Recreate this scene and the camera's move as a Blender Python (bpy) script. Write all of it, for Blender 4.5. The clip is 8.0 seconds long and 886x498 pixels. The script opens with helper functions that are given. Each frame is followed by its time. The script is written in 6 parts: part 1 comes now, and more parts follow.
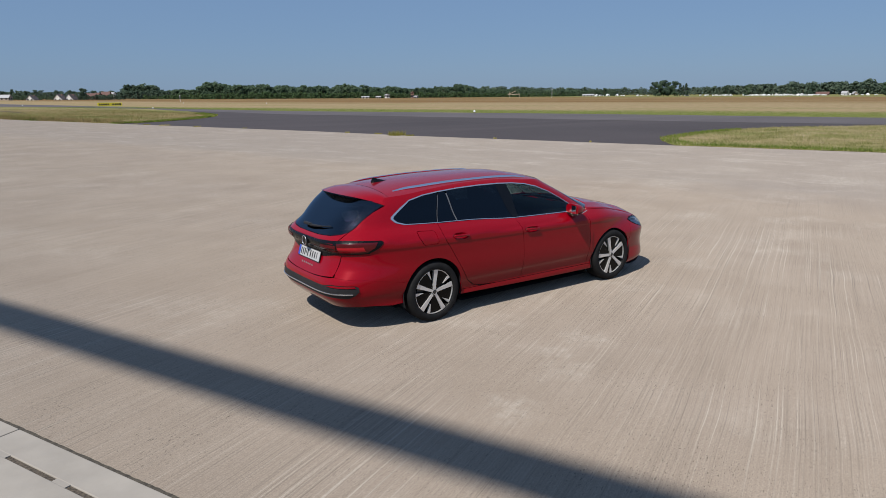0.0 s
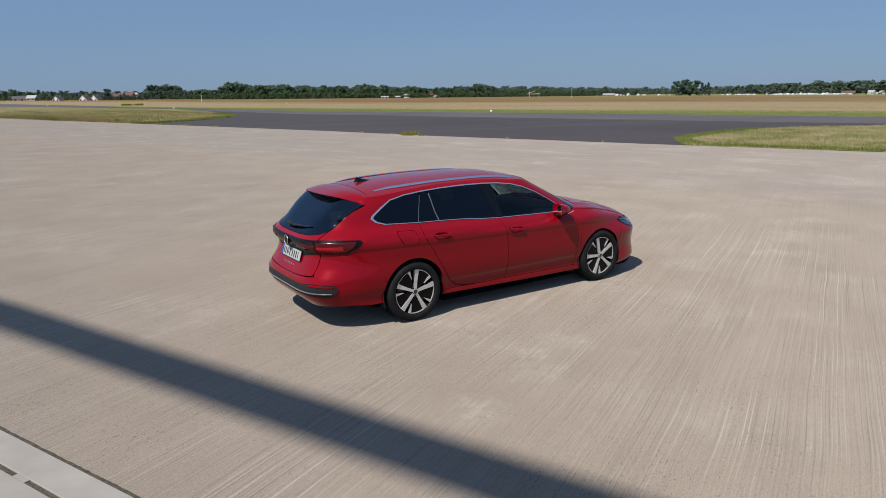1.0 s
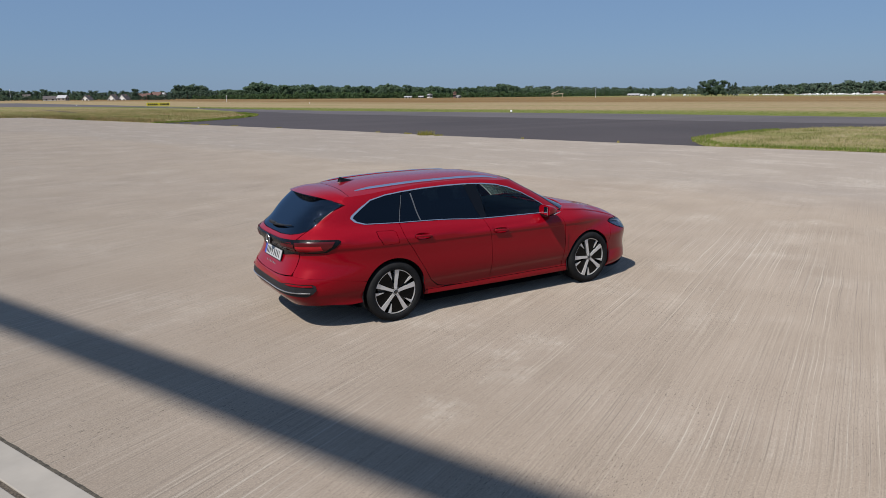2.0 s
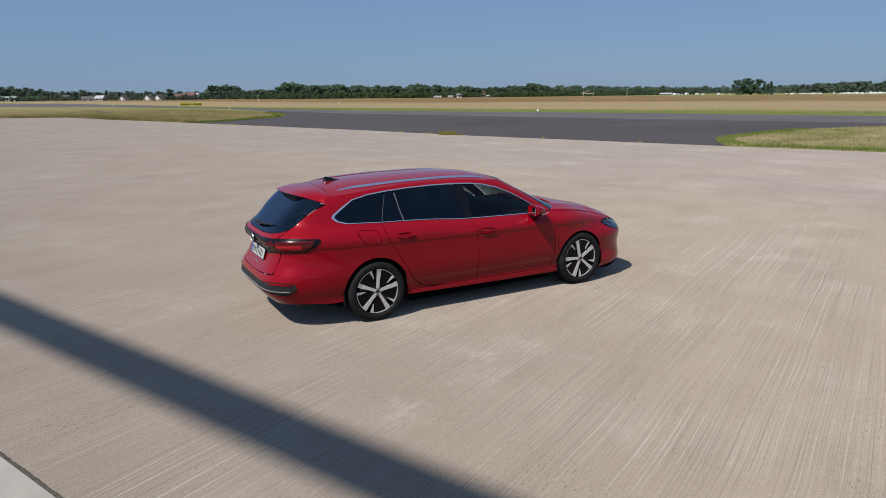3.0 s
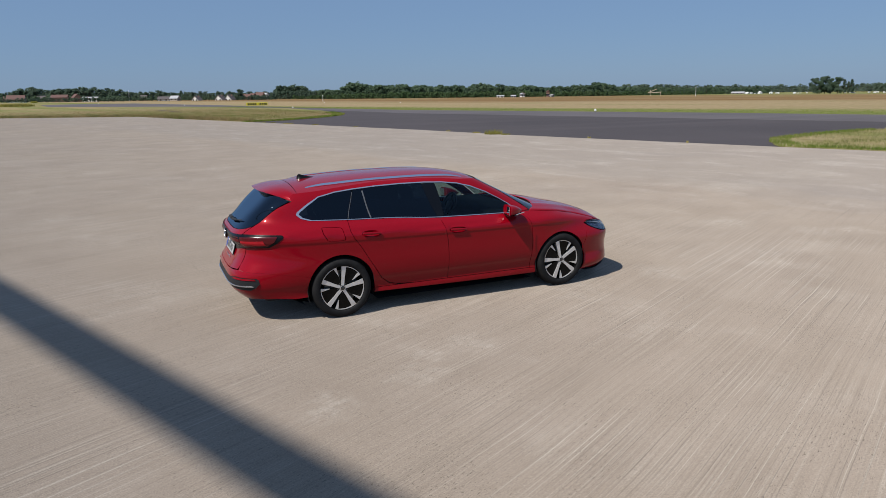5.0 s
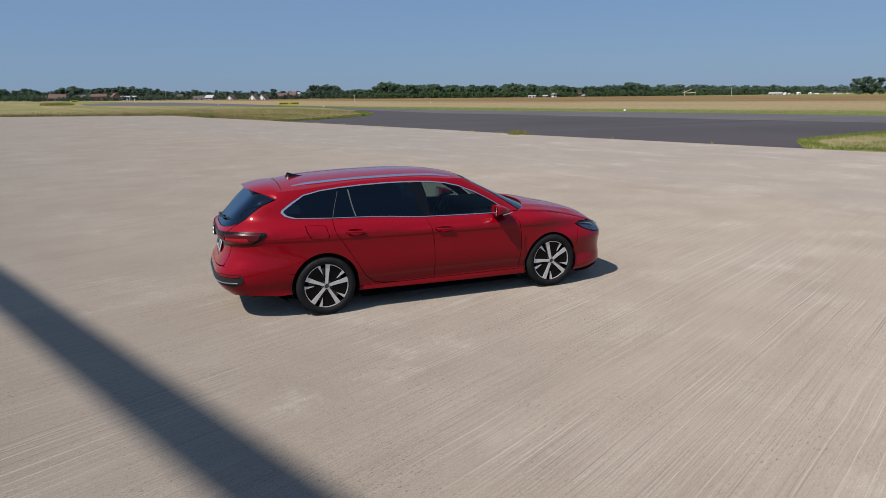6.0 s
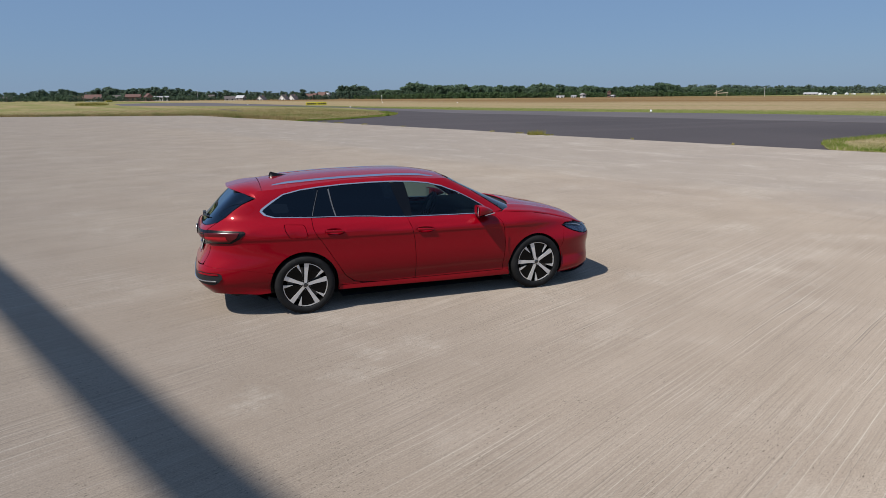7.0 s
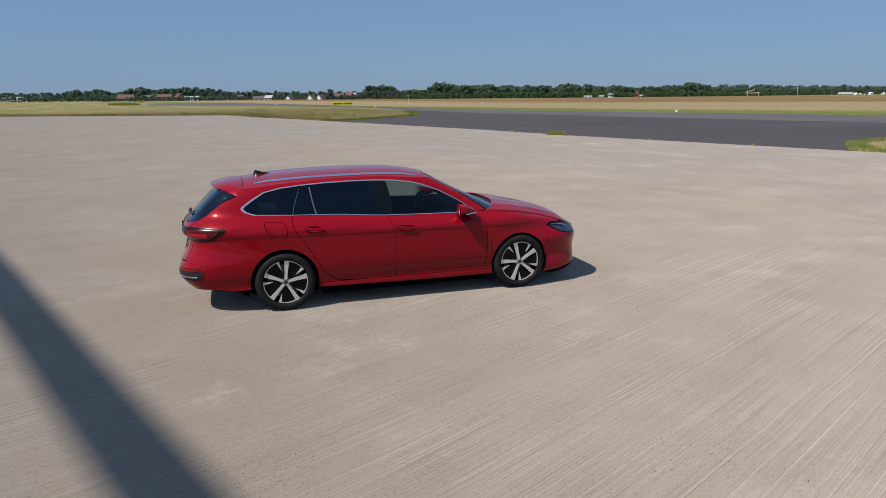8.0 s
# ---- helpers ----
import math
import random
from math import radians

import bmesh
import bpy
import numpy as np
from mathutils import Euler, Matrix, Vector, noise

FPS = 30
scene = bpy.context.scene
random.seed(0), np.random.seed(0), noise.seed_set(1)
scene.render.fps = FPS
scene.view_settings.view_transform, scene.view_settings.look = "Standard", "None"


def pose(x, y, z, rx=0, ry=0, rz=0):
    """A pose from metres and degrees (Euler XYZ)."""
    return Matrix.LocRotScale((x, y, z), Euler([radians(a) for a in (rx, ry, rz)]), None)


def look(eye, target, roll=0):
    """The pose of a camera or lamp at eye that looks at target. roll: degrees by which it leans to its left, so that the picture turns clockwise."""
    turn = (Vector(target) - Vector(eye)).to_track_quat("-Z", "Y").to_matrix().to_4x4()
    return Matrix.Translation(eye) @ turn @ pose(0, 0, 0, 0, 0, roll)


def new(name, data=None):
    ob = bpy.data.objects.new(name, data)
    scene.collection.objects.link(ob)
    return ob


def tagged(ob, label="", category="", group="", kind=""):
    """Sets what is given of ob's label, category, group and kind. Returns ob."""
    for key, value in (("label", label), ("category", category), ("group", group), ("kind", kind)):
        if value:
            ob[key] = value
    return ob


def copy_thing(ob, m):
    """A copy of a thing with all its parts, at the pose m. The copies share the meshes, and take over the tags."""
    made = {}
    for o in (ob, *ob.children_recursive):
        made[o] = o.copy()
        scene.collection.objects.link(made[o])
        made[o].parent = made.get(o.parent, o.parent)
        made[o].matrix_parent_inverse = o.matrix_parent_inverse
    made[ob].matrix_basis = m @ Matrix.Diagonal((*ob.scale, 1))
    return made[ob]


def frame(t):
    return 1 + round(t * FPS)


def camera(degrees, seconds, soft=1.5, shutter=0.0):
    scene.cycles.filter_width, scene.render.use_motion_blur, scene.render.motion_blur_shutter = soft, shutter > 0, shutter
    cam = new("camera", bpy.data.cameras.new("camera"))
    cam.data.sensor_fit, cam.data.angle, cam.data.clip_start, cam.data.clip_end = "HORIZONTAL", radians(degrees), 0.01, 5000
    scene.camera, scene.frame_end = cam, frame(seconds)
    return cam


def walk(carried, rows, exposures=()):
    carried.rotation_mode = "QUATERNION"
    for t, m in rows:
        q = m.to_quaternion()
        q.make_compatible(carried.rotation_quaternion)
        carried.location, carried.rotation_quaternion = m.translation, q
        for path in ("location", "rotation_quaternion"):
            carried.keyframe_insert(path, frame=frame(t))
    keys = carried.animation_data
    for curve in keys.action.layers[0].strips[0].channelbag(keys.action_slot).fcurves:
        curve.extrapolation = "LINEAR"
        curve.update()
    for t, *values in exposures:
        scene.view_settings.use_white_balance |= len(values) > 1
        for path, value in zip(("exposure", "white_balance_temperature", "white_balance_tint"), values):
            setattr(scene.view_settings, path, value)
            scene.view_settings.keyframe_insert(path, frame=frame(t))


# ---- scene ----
cam = camera(65.8, 8.0, 0.8)
PATH = [
    (0, (-4.048, -6.802, 2.435), (-2.925, -5.208, 1.993), -0.7),
    (0.5, (-3.897, -6.902, 2.434), (-2.797, -5.292, 1.991), -0.7),
    (1, (-3.702, -7.03, 2.43), (-2.625, -5.404, 1.988), -0.8),
    (1.5, (-3.518, -7.154, 2.428), (-2.465, -5.511, 1.986), -0.8),
    (3, (-2.862, -7.502, 2.416), (-1.913, -5.797, 1.975), -0.9),
    (3.5, (-2.628, -7.623, 2.406), (-1.718, -5.898, 1.964), -1.0),
    (4, (-2.374, -7.732, 2.399), (-1.505, -5.986, 1.958), -0.9),
    (4.5, (-2.145, -7.849, 2.393), (-1.315, -6.083, 1.953), -1.0),
    (6, (-1.449, -8.171, 2.375), (-0.741, -6.353, 1.937), -0.9),
    (6.5, (-1.205, -8.243, 2.369), (-0.533, -6.41, 1.932), -0.9),
    (7, (-0.936, -8.327, 2.359), (-0.302, -6.481, 1.923), -0.9),
    (7.5, (-0.689, -8.423, 2.348), (-0.089, -6.566, 1.913), -0.9),
    (8, (-0.443, -8.516, 2.343), (0.119, -6.646, 1.908), -0.9),
]
walk(cam, [(t, look(eye, target, roll)) for t, eye, target, roll in PATH], [(0.0, 0.15), (2.0, 0.17), (6.0, 0.2), (8.0, 0.22)])

# ---- world, sun ----
SUN_WAY = Vector((0.72, 0.27, -1.0)).normalized()
world = bpy.data.worlds.new("sky")
scene.world = world
world.use_nodes = True
wn = world.node_tree
sky = wn.nodes.new("ShaderNodeTexSky")
sky.sky_type, sky.sun_disc = "NISHITA", False
sky.sun_elevation = math.asin(-SUN_WAY.z)
sky.sun_rotation = math.atan2(-SUN_WAY.x, -SUN_WAY.y)
sky.air_density, sky.dust_density, sky.ozone_density = 1.0, 0.4, 4.0
tint = wn.nodes.new("ShaderNodeMix")
tint.data_type, tint.blend_type = "RGBA", "MULTIPLY"
tint.inputs[0].default_value, tint.inputs[7].default_value = 1.0, (0.74, 0.87, 1.10, 1)
wn.links.new(sky.outputs[0], tint.inputs[6])
haze = wn.nodes.new("ShaderNodeMix")          # a thin summer haze evens out the blue
haze.data_type = "RGBA"
haze.inputs[0].default_value, haze.inputs[7].default_value = 0.68, (2.74, 4.30, 6.85, 1)
wn.links.new(tint.outputs[2], haze.inputs[6])
wn.links.new(haze.outputs[2], wn.nodes["Background"].inputs[0])
wn.nodes["Background"].inputs[1].default_value = 0.064
sun = new("sun", bpy.data.lights.new("sun", "SUN"))
sun.data.energy, sun.data.angle, sun.data.color = 4.1, radians(0.53), (1.0, 0.945, 0.87)
sun.matrix_world = look((0, 0, 50), Vector((0, 0, 50)) + SUN_WAY)

# ---- materials ----


class Nodes:
    """A short hand for node materials."""

    def __init__(self, name):
        self.mat = bpy.data.materials.new(name)
        self.mat.use_nodes = True
        self.tree = self.mat.node_tree
        self.bsdf = self.tree.nodes["Principled BSDF"]
        self.out = self.tree.nodes["Material Output"]

    def node(self, kind, values=None, links=None, **attrs):
        n = self.tree.nodes.new("ShaderNode" + kind)
        for k, v in attrs.items():
            setattr(n, k, v)
        for k, v in (values or {}).items():
            n.inputs[k].default_value = v
        for k, v in (links or {}).items():
            self.tree.links.new(v, n.inputs[k])
        return n

    def coords(self, scale=(1, 1, 1), turn=0.0):
        geo = self.node("NewGeometry")
        return self.node("Mapping", {1: (0, 0, 0), 2: (0, 0, radians(turn)), 3: scale}, {0: geo.outputs["Position"]}, vector_type="POINT").outputs[0]

    def noise(self, vector, scale, detail=4.0, rough=0.55):
        return self.node("TexNoise", {"Scale": scale, "Detail": detail, "Roughness": rough}, {"Vector": vector}).outputs["Fac"]

    def ramp(self, fac, *stops):
        n = self.node("ValToRGB", links={"Fac": fac})
        el = n.color_ramp.elements
        while len(el) < len(stops):
            el.new(0.5)
        for e, (p, c) in zip(el, stops):
            e.position, e.color = p, (*c, 1) if len(c) == 3 else c
        return n.outputs["Color"]

    def grey(self, fac, a, b, low=0.0, high=1.0):
        return self.node("MapRange", {"From Min": a, "From Max": b, "To Min": low, "To Max": high}, {"Value": fac}).outputs[0]

    def mix(self, fac, a, b, mode="MIX"):
        n = self.node("Mix", data_type="RGBA", blend_type=mode)
        for k, v in ((0, fac), (6, a), (7, b)):
            if isinstance(v, (int, float)):
                n.inputs[k].default_value = v
            elif isinstance(v, tuple):
                n.inputs[k].default_value = (*v, 1) if len(v) == 3 else v
            else:
                self.tree.links.new(v, n.inputs[k])
        return n.outputs[2]

    def math(self, op, a, b=0.0):
        n = self.node("Math", operation=op)
        for k, v in ((0, a), (1, b)):
            if isinstance(v, (int, float)):
                n.inputs[k].default_value = v
            else:
                self.tree.links.new(v, n.inputs[k])
        return n.outputs[0]

    def put(self, **inputs):
        for k, v in inputs.items():
            key = {"color": "Base Color", "rough": "Roughness", "metal": "Metallic", "coat": "Coat Weight", "coat_rough": "Coat Roughness", "normal": "Normal",
                   "spec": "Specular IOR Level", "trans": "Transmission Weight", "ior": "IOR", "emit": "Emission Strength", "sheen": "Sheen Weight"}[k]
            if isinstance(v, (int, float)):
                self.bsdf.inputs[key].default_value = v
            elif isinstance(v, tuple):
                self.bsdf.inputs[key].default_value = (*v, 1)
            else:
                self.tree.links.new(v, self.bsdf.inputs[key])
        return self.mat

    def bump(self, height, strength=0.3, distance=0.01):
        return self.node("Bump", {"Strength": strength, "Distance": distance}, {"Height": height}).outputs[0]


def simple(name, color, rough=0.5, metal=0.0, vary=0.12, scale=8.0, coat=0.0, bump=0.0, spec=0.5):
    """A paint, plastic or metal with a little unevenness."""
    m = Nodes(name)
    v = m.coords()
    f = m.noise(v, scale, 5)
    dark = tuple(c * (1 - vary) for c in color)
    light = tuple(min(1, c * (1 + vary)) for c in color)
    m.put(color=m.ramp(f, (0.3, dark), (0.7, light)), metal=metal, coat=coat, spec=spec,
          rough=m.grey(m.noise(v, scale * 3, 3), 0.3, 0.7, max(0.02, rough * 0.85), min(1, rough * 1.15)))
    if bump:
        m.put(normal=m.bump(m.noise(v, scale * 6, 4), bump, 0.005))
    return m.mat


SCRUBBED = [(-0.72, -3.0, 0.34), (0.15, -2.72, 0.32), (0.42, -2.38, 0.26), (0.92, -2.25, 0.36), (4.4, -0.97, 0.45), (8.6, 0.0, 0.5), (9.2, -0.25, 0.45), (7.85, 1.27, 0.6), (11.5, 4.8, 0.9), (15.6, 2.0, 1.1)]
GROOVE = 27.0          # heading of the brushed grooves in the apron


def concrete():
    m = Nodes("brushed_concrete")
    flat = m.coords()
    along = m.coords((1, 1, 1), -GROOVE)
    sep = m.node("SeparateXYZ", links={0: along})
    u, v = sep.outputs[0], sep.outputs[1]
    # a slow wander of the broom, then lines of several widths
    wander = m.math("MULTIPLY", m.math("SUBTRACT", m.noise(flat, 0.45, 2), 0.5), 0.07)
    vv = m.math("ADD", v, wander)

    def lines(su, sv, detail, w=0.0):
        c = m.node("CombineXYZ", {2: w}, {0: m.math("MULTIPLY", u, su), 1: m.math("MULTIPLY", vv, sv)})
        return m.noise(c.outputs[0], 1.0, detail, 0.6)
    fine = lines(0.5, 64.0, 4, 3.0)
    mid = lines(0.22, 24.0, 4, 7.0)
    wide = lines(0.06, 1.3, 3, 1.0)
    blot = m.noise(flat, 0.55, 6, 0.6)
    blot2 = m.noise(flat, 0.12, 5, 0.6)
    grain = m.noise(flat, 75.0, 6, 0.75)
    crumb = m.noise(flat, 22.0, 5, 0.7)
    col = m.ramp(blot, (0.28, (0.316, 0.259, 0.204)), (0.52, (0.357, 0.296, 0.236)), (0.74, (0.391, 0.329, 0.266)))
    col = m.mix(m.grey(blot2, 0.35, 0.7), col, m.mix(1.0, col, (0.90, 0.90, 0.93), "MULTIPLY"))
    col = m.mix(m.grey(wide, 0.35, 0.65, 0.0, 0.22), col, m.mix(1.0, col, (0.86, 0.855, 0.85), "MULTIPLY"))
    col = m.mix(m.grey(crumb, 0.35, 0.75, 0.0, 0.5), col, m.mix(1.0, col, (0.74, 0.72, 0.70), "MULTIPLY"))
    # the far lanes are greyer and more scuffed
    edge = m.node("SeparateXYZ", links={0: m.coords((1, 1, 1), -15.0)})
    out, run = edge.outputs[0], edge.outputs[1]
    out = m.math("ADD", out, m.math("MULTIPLY", m.math("SUBTRACT", m.noise(flat, 0.16, 5), 0.5), 5.0))
    lane = m.math("MULTIPLY", m.grey(out, 10.8, 13.0), m.grey(out, 60.0, 30.0, 0.6, 1.0))
    lane = m.math("MULTIPLY", lane, m.grey(run, 70.0, 25.0, 0.45, 1.0))
    col = m.mix(m.math("MULTIPLY", lane, 0.42), col, (0.268, 0.243, 0.222))
    scuff = m.node("CombineXYZ", {2: 5.0}, {0: m.math("MULTIPLY", out, 1.1), 1: m.math("MULTIPLY", run, 0.22)}).outputs[0]
    scuffs = m.math("MULTIPLY", m.grey(m.noise(scuff, 1.0, 6, 0.68), 0.53, 0.68), m.grey(m.noise(flat, 5.0, 4, 0.7), 0.32, 0.62))
    col = m.mix(m.math("MULTIPLY", m.math("MULTIPLY", scuffs, m.grey(out, 8.0, 12.5, 0.08, 1.0)), 0.42), col, (0.56, 0.52, 0.465))
    smear = m.grey(m.noise(scuff, 0.7, 5, 0.6), 0.46, 0.32)
    col = m.mix(m.math("MULTIPLY", m.math("MULTIPLY", smear, lane), 0.28), col, (0.245, 0.215, 0.195))
    patchy = m.math("MULTIPLY", m.grey(m.noise(flat, 0.8, 4), 0.35, 0.65, 0.5, 1.0), m.grey(out, 4.0, 12.5, 1.0, 0.22))
    col = m.mix(m.math("MULTIPLY", m.grey(mid, 0.53, 0.72, 0.0, 0.09), patchy), col, (0.47, 0.43, 0.37))
    col = m.mix(m.math("MULTIPLY", m.grey(mid, 0.46, 0.30, 0.0, 0.13), patchy), col, (0.17, 0.145, 0.118))
    col = m.mix(m.math("MULTIPLY", m.grey(fine, 0.53, 0.71, 0.0, 0.32), patchy), col, (0.49, 0.45, 0.39))
    col = m.mix(m.math("MULTIPLY", m.grey(fine, 0.47, 0.30, 0.0, 0.48), patchy), col, (0.145, 0.122, 0.098))
    # long single ridges, pale beside a dark groove
    ridge = lines(0.10, 58.0, 0, 11.0)
    ridge2 = lines(0.16, 80.0, 0, 19.0)
    some = m.math("MULTIPLY", m.grey(m.noise(flat, 0.5, 3), 0.38, 0.58), m.grey(out, 4.0, 12.5, 1.0, 0.3))
    col = m.mix(m.math("MULTIPLY", m.grey(ridge2, 0.67, 0.74, 0.0, 0.55), some), col, (0.14, 0.12, 0.10))
    col = m.mix(m.math("MULTIPLY", m.grey(ridge, 0.67, 0.74, 0.0, 0.42), some), col, (0.54, 0.50, 0.435))
    # pale dusty patches and dark pits
    pale = m.math("MULTIPLY", m.grey(m.noise(flat, 0.45, 6, 0.65), 0.54, 0.70), m.grey(m.noise(flat, 7.0, 4, 0.7), 0.30, 0.62))
    pale = m.math("MULTIPLY", pale, m.grey(fine, 0.40, 0.58, 0.35, 1.0))
    col = m.mix(m.math("MULTIPLY", pale, 0.42), col, (0.55, 0.505, 0.44))
    # a few scrubbed, lighter places
    bent = m.node("VectorMath", {1: (0.5, 0.5, 0.5)}, {0: m.node("TexNoise", {"Scale": 3.0, "Detail": 4.0}, {"Vector": flat}).outputs["Color"]}, operation="SUBTRACT").outputs[0]
    where = m.node("VectorMath", {2: (0, 0, 0)}, {0: flat, 1: m.node("VectorMath", {3: 0.5}, {0: bent}, operation="SCALE").outputs[0]}, operation="ADD").outputs[0]
    rubbed = 0.0
    for x, y, r in SCRUBBED:
        near = m.node("VectorMath", {1: (x, y, 0)}, {0: where}, operation="DISTANCE").outputs["Value"]
        rubbed = m.math("MAXIMUM", m.grey(near, r, r * 0.35), rubbed)
    rubbed = m.math("MULTIPLY", rubbed, m.math("MULTIPLY", m.grey(lines(1.6, 20.0, 4, 41.0), 0.38, 0.62, 0.15, 1.0), m.grey(m.noise(flat, 9.0, 4, 0.7), 0.34, 0.6)))
    col = m.mix(m.math("MULTIPLY", rubbed, 0.36), col, (0.55, 0.51, 0.45))
    few = m.grey(m.noise(flat, 1.3, 3), 0.36, 0.62)
    pits = m.math("MAXIMUM", m.grey(lines(19.0, 66.0, 1, 23.0), 0.670, 0.72), m.grey(lines(34.0, 120.0, 1, 31.0), 0.655, 0.70, 0.0, 0.9))
    pits = m.math("MULTIPLY", pits, few)
    col = m.mix(m.math("MULTIPLY", pits, 0.85), col, (0.075, 0.062, 0.048))
    col = m.mix(m.grey(grain, 0.42, 0.70, 0.0, 0.54), col, (0.13, 0.112, 0.092))
    col = m.mix(m.grey(grain, 0.41, 0.26, 0.0, 0.46), col, (0.56, 0.52, 0.45))
    h = m.math("ADD", m.math("MULTIPLY", fine, 0.6), m.math("ADD", m.math("MULTIPLY", grain, 0.35), m.math("MULTIPLY", pits, -0.8)))
    m.bsdf.inputs["Diffuse Roughness"].default_value = 1.0
    return m.put(color=col, rough=0.86, spec=0.25, normal=m.bump(h, 0.6, 0.006))


def asphalt(name, base, turn):
    m = Nodes(name)
    v = m.coords()
    st = m.coords((0.02, 0.35, 1), turn)
    n = m.noise(v, 0.08, 6)
    s = m.noise(st, 1.0, 5)
    g = m.noise(v, 90.0, 2)
    d = tuple(c * 0.72 for c in base)
    lt = tuple(c * 1.3 for c in base)
    col = m.ramp(n, (0.3, d), (0.7, base))
    col = m.mix(m.grey(s, 0.5, 0.75, 0, 0.6), col, lt)
    col = m.mix(m.grey(g, 0.4, 0.7, 0, 0.35), col, lt)
    return m.put(color=col, rough=0.8, spec=0.3, normal=m.bump(g, 0.5, 0.006))


def grassland():
    """Dry meadow: green along the pavement, straw beyond, a rusty belt far out."""
    m = Nodes("meadow")
    v = m.coords()
    across = m.node("SeparateXYZ", links={0: m.coords((1, 1, 1), TAXI)}).outputs[0]
    n1 = m.noise(v, 0.05, 6)
    n2 = m.noise(v, 0.9, 5)
    n3 = m.noise(v, 7.0, 4)
    straw = m.ramp(n2, (0.25, (0.245, 0.180, 0.095)), (0.55, (0.35, 0.265, 0.150)), (0.8, (0.45, 0.350, 0.215)))
    green = m.ramp(n2, (0.25, (0.085, 0.125, 0.022)), (0.6, (0.165, 0.20, 0.045)), (0.85, (0.25, 0.25, 0.08)))
    rust = m.ramp(n2, (0.3, (0.150, 0.088, 0.036)), (0.7, (0.255, 0.152, 0.064)))
    wob = m.math("ADD", across, m.math("MULTIPLY", m.math("SUBTRACT", n1, 0.5), 14.0))
    near = m.grey(wob, TAXI_FAR + 22.0, TAXI_FAR + 9.0, 0.0, 0.85)
    along = m.node("SeparateXYZ", links={0: m.coords((1, 1, 1), TAXI)}).outputs[1]

    def drift(a, b, w, detail=5):
        c = m.node("CombineXYZ", {2: w}, {0: m.math("MULTIPLY", across, a), 1: m.math("MULTIPLY", along, b)})
        return m.noise(c.outputs[0], 1.0, detail, 0.65)
    d1, d2 = drift(0.10, 0.022, 3.0), drift(0.035, 0.010, 9.0, 6)
    isle = m.grey(d1, 0.38, 0.60, 0.10, 0.74)
    col = m.mix(isle, straw, green)
    inside = m.grey(wob, TAXI_FAR - 1.0, TAXI_FAR + 1.0)
    col = m.mix(inside, col, m.mix(m.grey(d1, 0.50, 0.70, 0.0, 0.55), straw, green))
    col = m.mix(m.math("MULTIPLY", near, inside), col, green)
    far_w = m.math("ADD", across, m.math("MULTIPLY", m.math("SUBTRACT", m.noise(v, 0.012, 4), 0.5), 90.0))
    col = m.mix(m.math("MULTIPLY", m.grey(far_w, 125.0, 180.0), m.grey(d2, 0.34, 0.55, 0.45, 1.0)), col, rust)
    col = m.mix(m.math("MULTIPLY", m.grey(far_w, 250.0, 330.0), m.grey(drift(0.02, 0.008, 5.0, 6), 0.50, 0.66, 0.0, 0.8)), col, m.mix(0.6, green, straw))
    col = m.mix(m.grey(far_w, 480.0, 600.0), col, m.mix(0.65, straw, green))
    col = m.mix(m.grey(n3, 0.4, 0.75, 0, 0.35), col, (0.10, 0.085, 0.03))
    return m.put(color=col, rough=0.95, spec=0.1, normal=m.bump(m.math("ADD", n3, n2), 0.8, 0.08))


def soft_light(m, color, share):
    """A thin leaf: part of the light is scattered back, part comes through."""
    m.put(color=color, rough=0.9, spec=0.03)
    thin = m.node("BsdfTranslucent", links={"Color": color})
    both = m.node("MixShader", {0: share}, {1: m.bsdf.outputs[0], 2: thin.outputs[0]})
    m.tree.links.new(both.outputs[0], m.out.inputs[0])
    return m.mat


def blades(name, stops):
    m = Nodes(name)
    r = m.node("NewGeometry").outputs["Random Per Island"]
    patch = m.math("ADD", m.math("MULTIPLY", m.noise(m.coords(), 0.5, 4), 0.55), m.math("MULTIPLY", m.noise(m.coords((0.05, 0.16, 1), 20.0), 1.0, 4), 0.45))
    f = m.math("ADD", m.math("MULTIPLY", r, 0.28), m.math("MULTIPLY", m.grey(patch, 0.34, 0.66), 0.72))
    return soft_light(m, m.ramp(f, *stops), 0.08)


def leaves(name, dark, light):
    m = Nodes(name)
    r = m.node("NewGeometry").outputs["Random Per Island"]
    big = m.noise(m.coords(), 0.05, 3)
    f = m.math("ADD", m.math("MULTIPLY", r, 0.35), m.math("MULTIPLY", m.grey(big, 0.35, 0.65), 0.65))
    return soft_light(m, m.ramp(f, (0.1, dark), (0.9, light)), 0.42)


TAXI = -14.5                       # the taxiway's normal points this far to the right of +x
TAXI_FAR = 65.8                    # how far the taxiway's far edge lies along that normal

M_CONCRETE = concrete()
M_ASPHALT = asphalt("dark_asphalt", (0.072, 0.060, 0.060), 75)
M_TAXIWAY = asphalt("worn_asphalt", (0.118, 0.104, 0.105), 75)
M_MEADOW = grassland()
M_BLADE = blades("dry_grass", ((0.24, (0.115, 0.140, 0.040)), (0.42, (0.215, 0.190, 0.078)), (0.58, (0.275, 0.205, 0.098)), (0.75, (0.35, 0.265, 0.145)), (0.9, (0.42, 0.320, 0.190))))
M_SHORT = blades("mown_grass", ((0.22, (0.14, 0.165, 0.05)), (0.42, (0.25, 0.24, 0.095)), (0.58, (0.38, 0.325, 0.18)), (0.85, (0.49, 0.41, 0.27))))
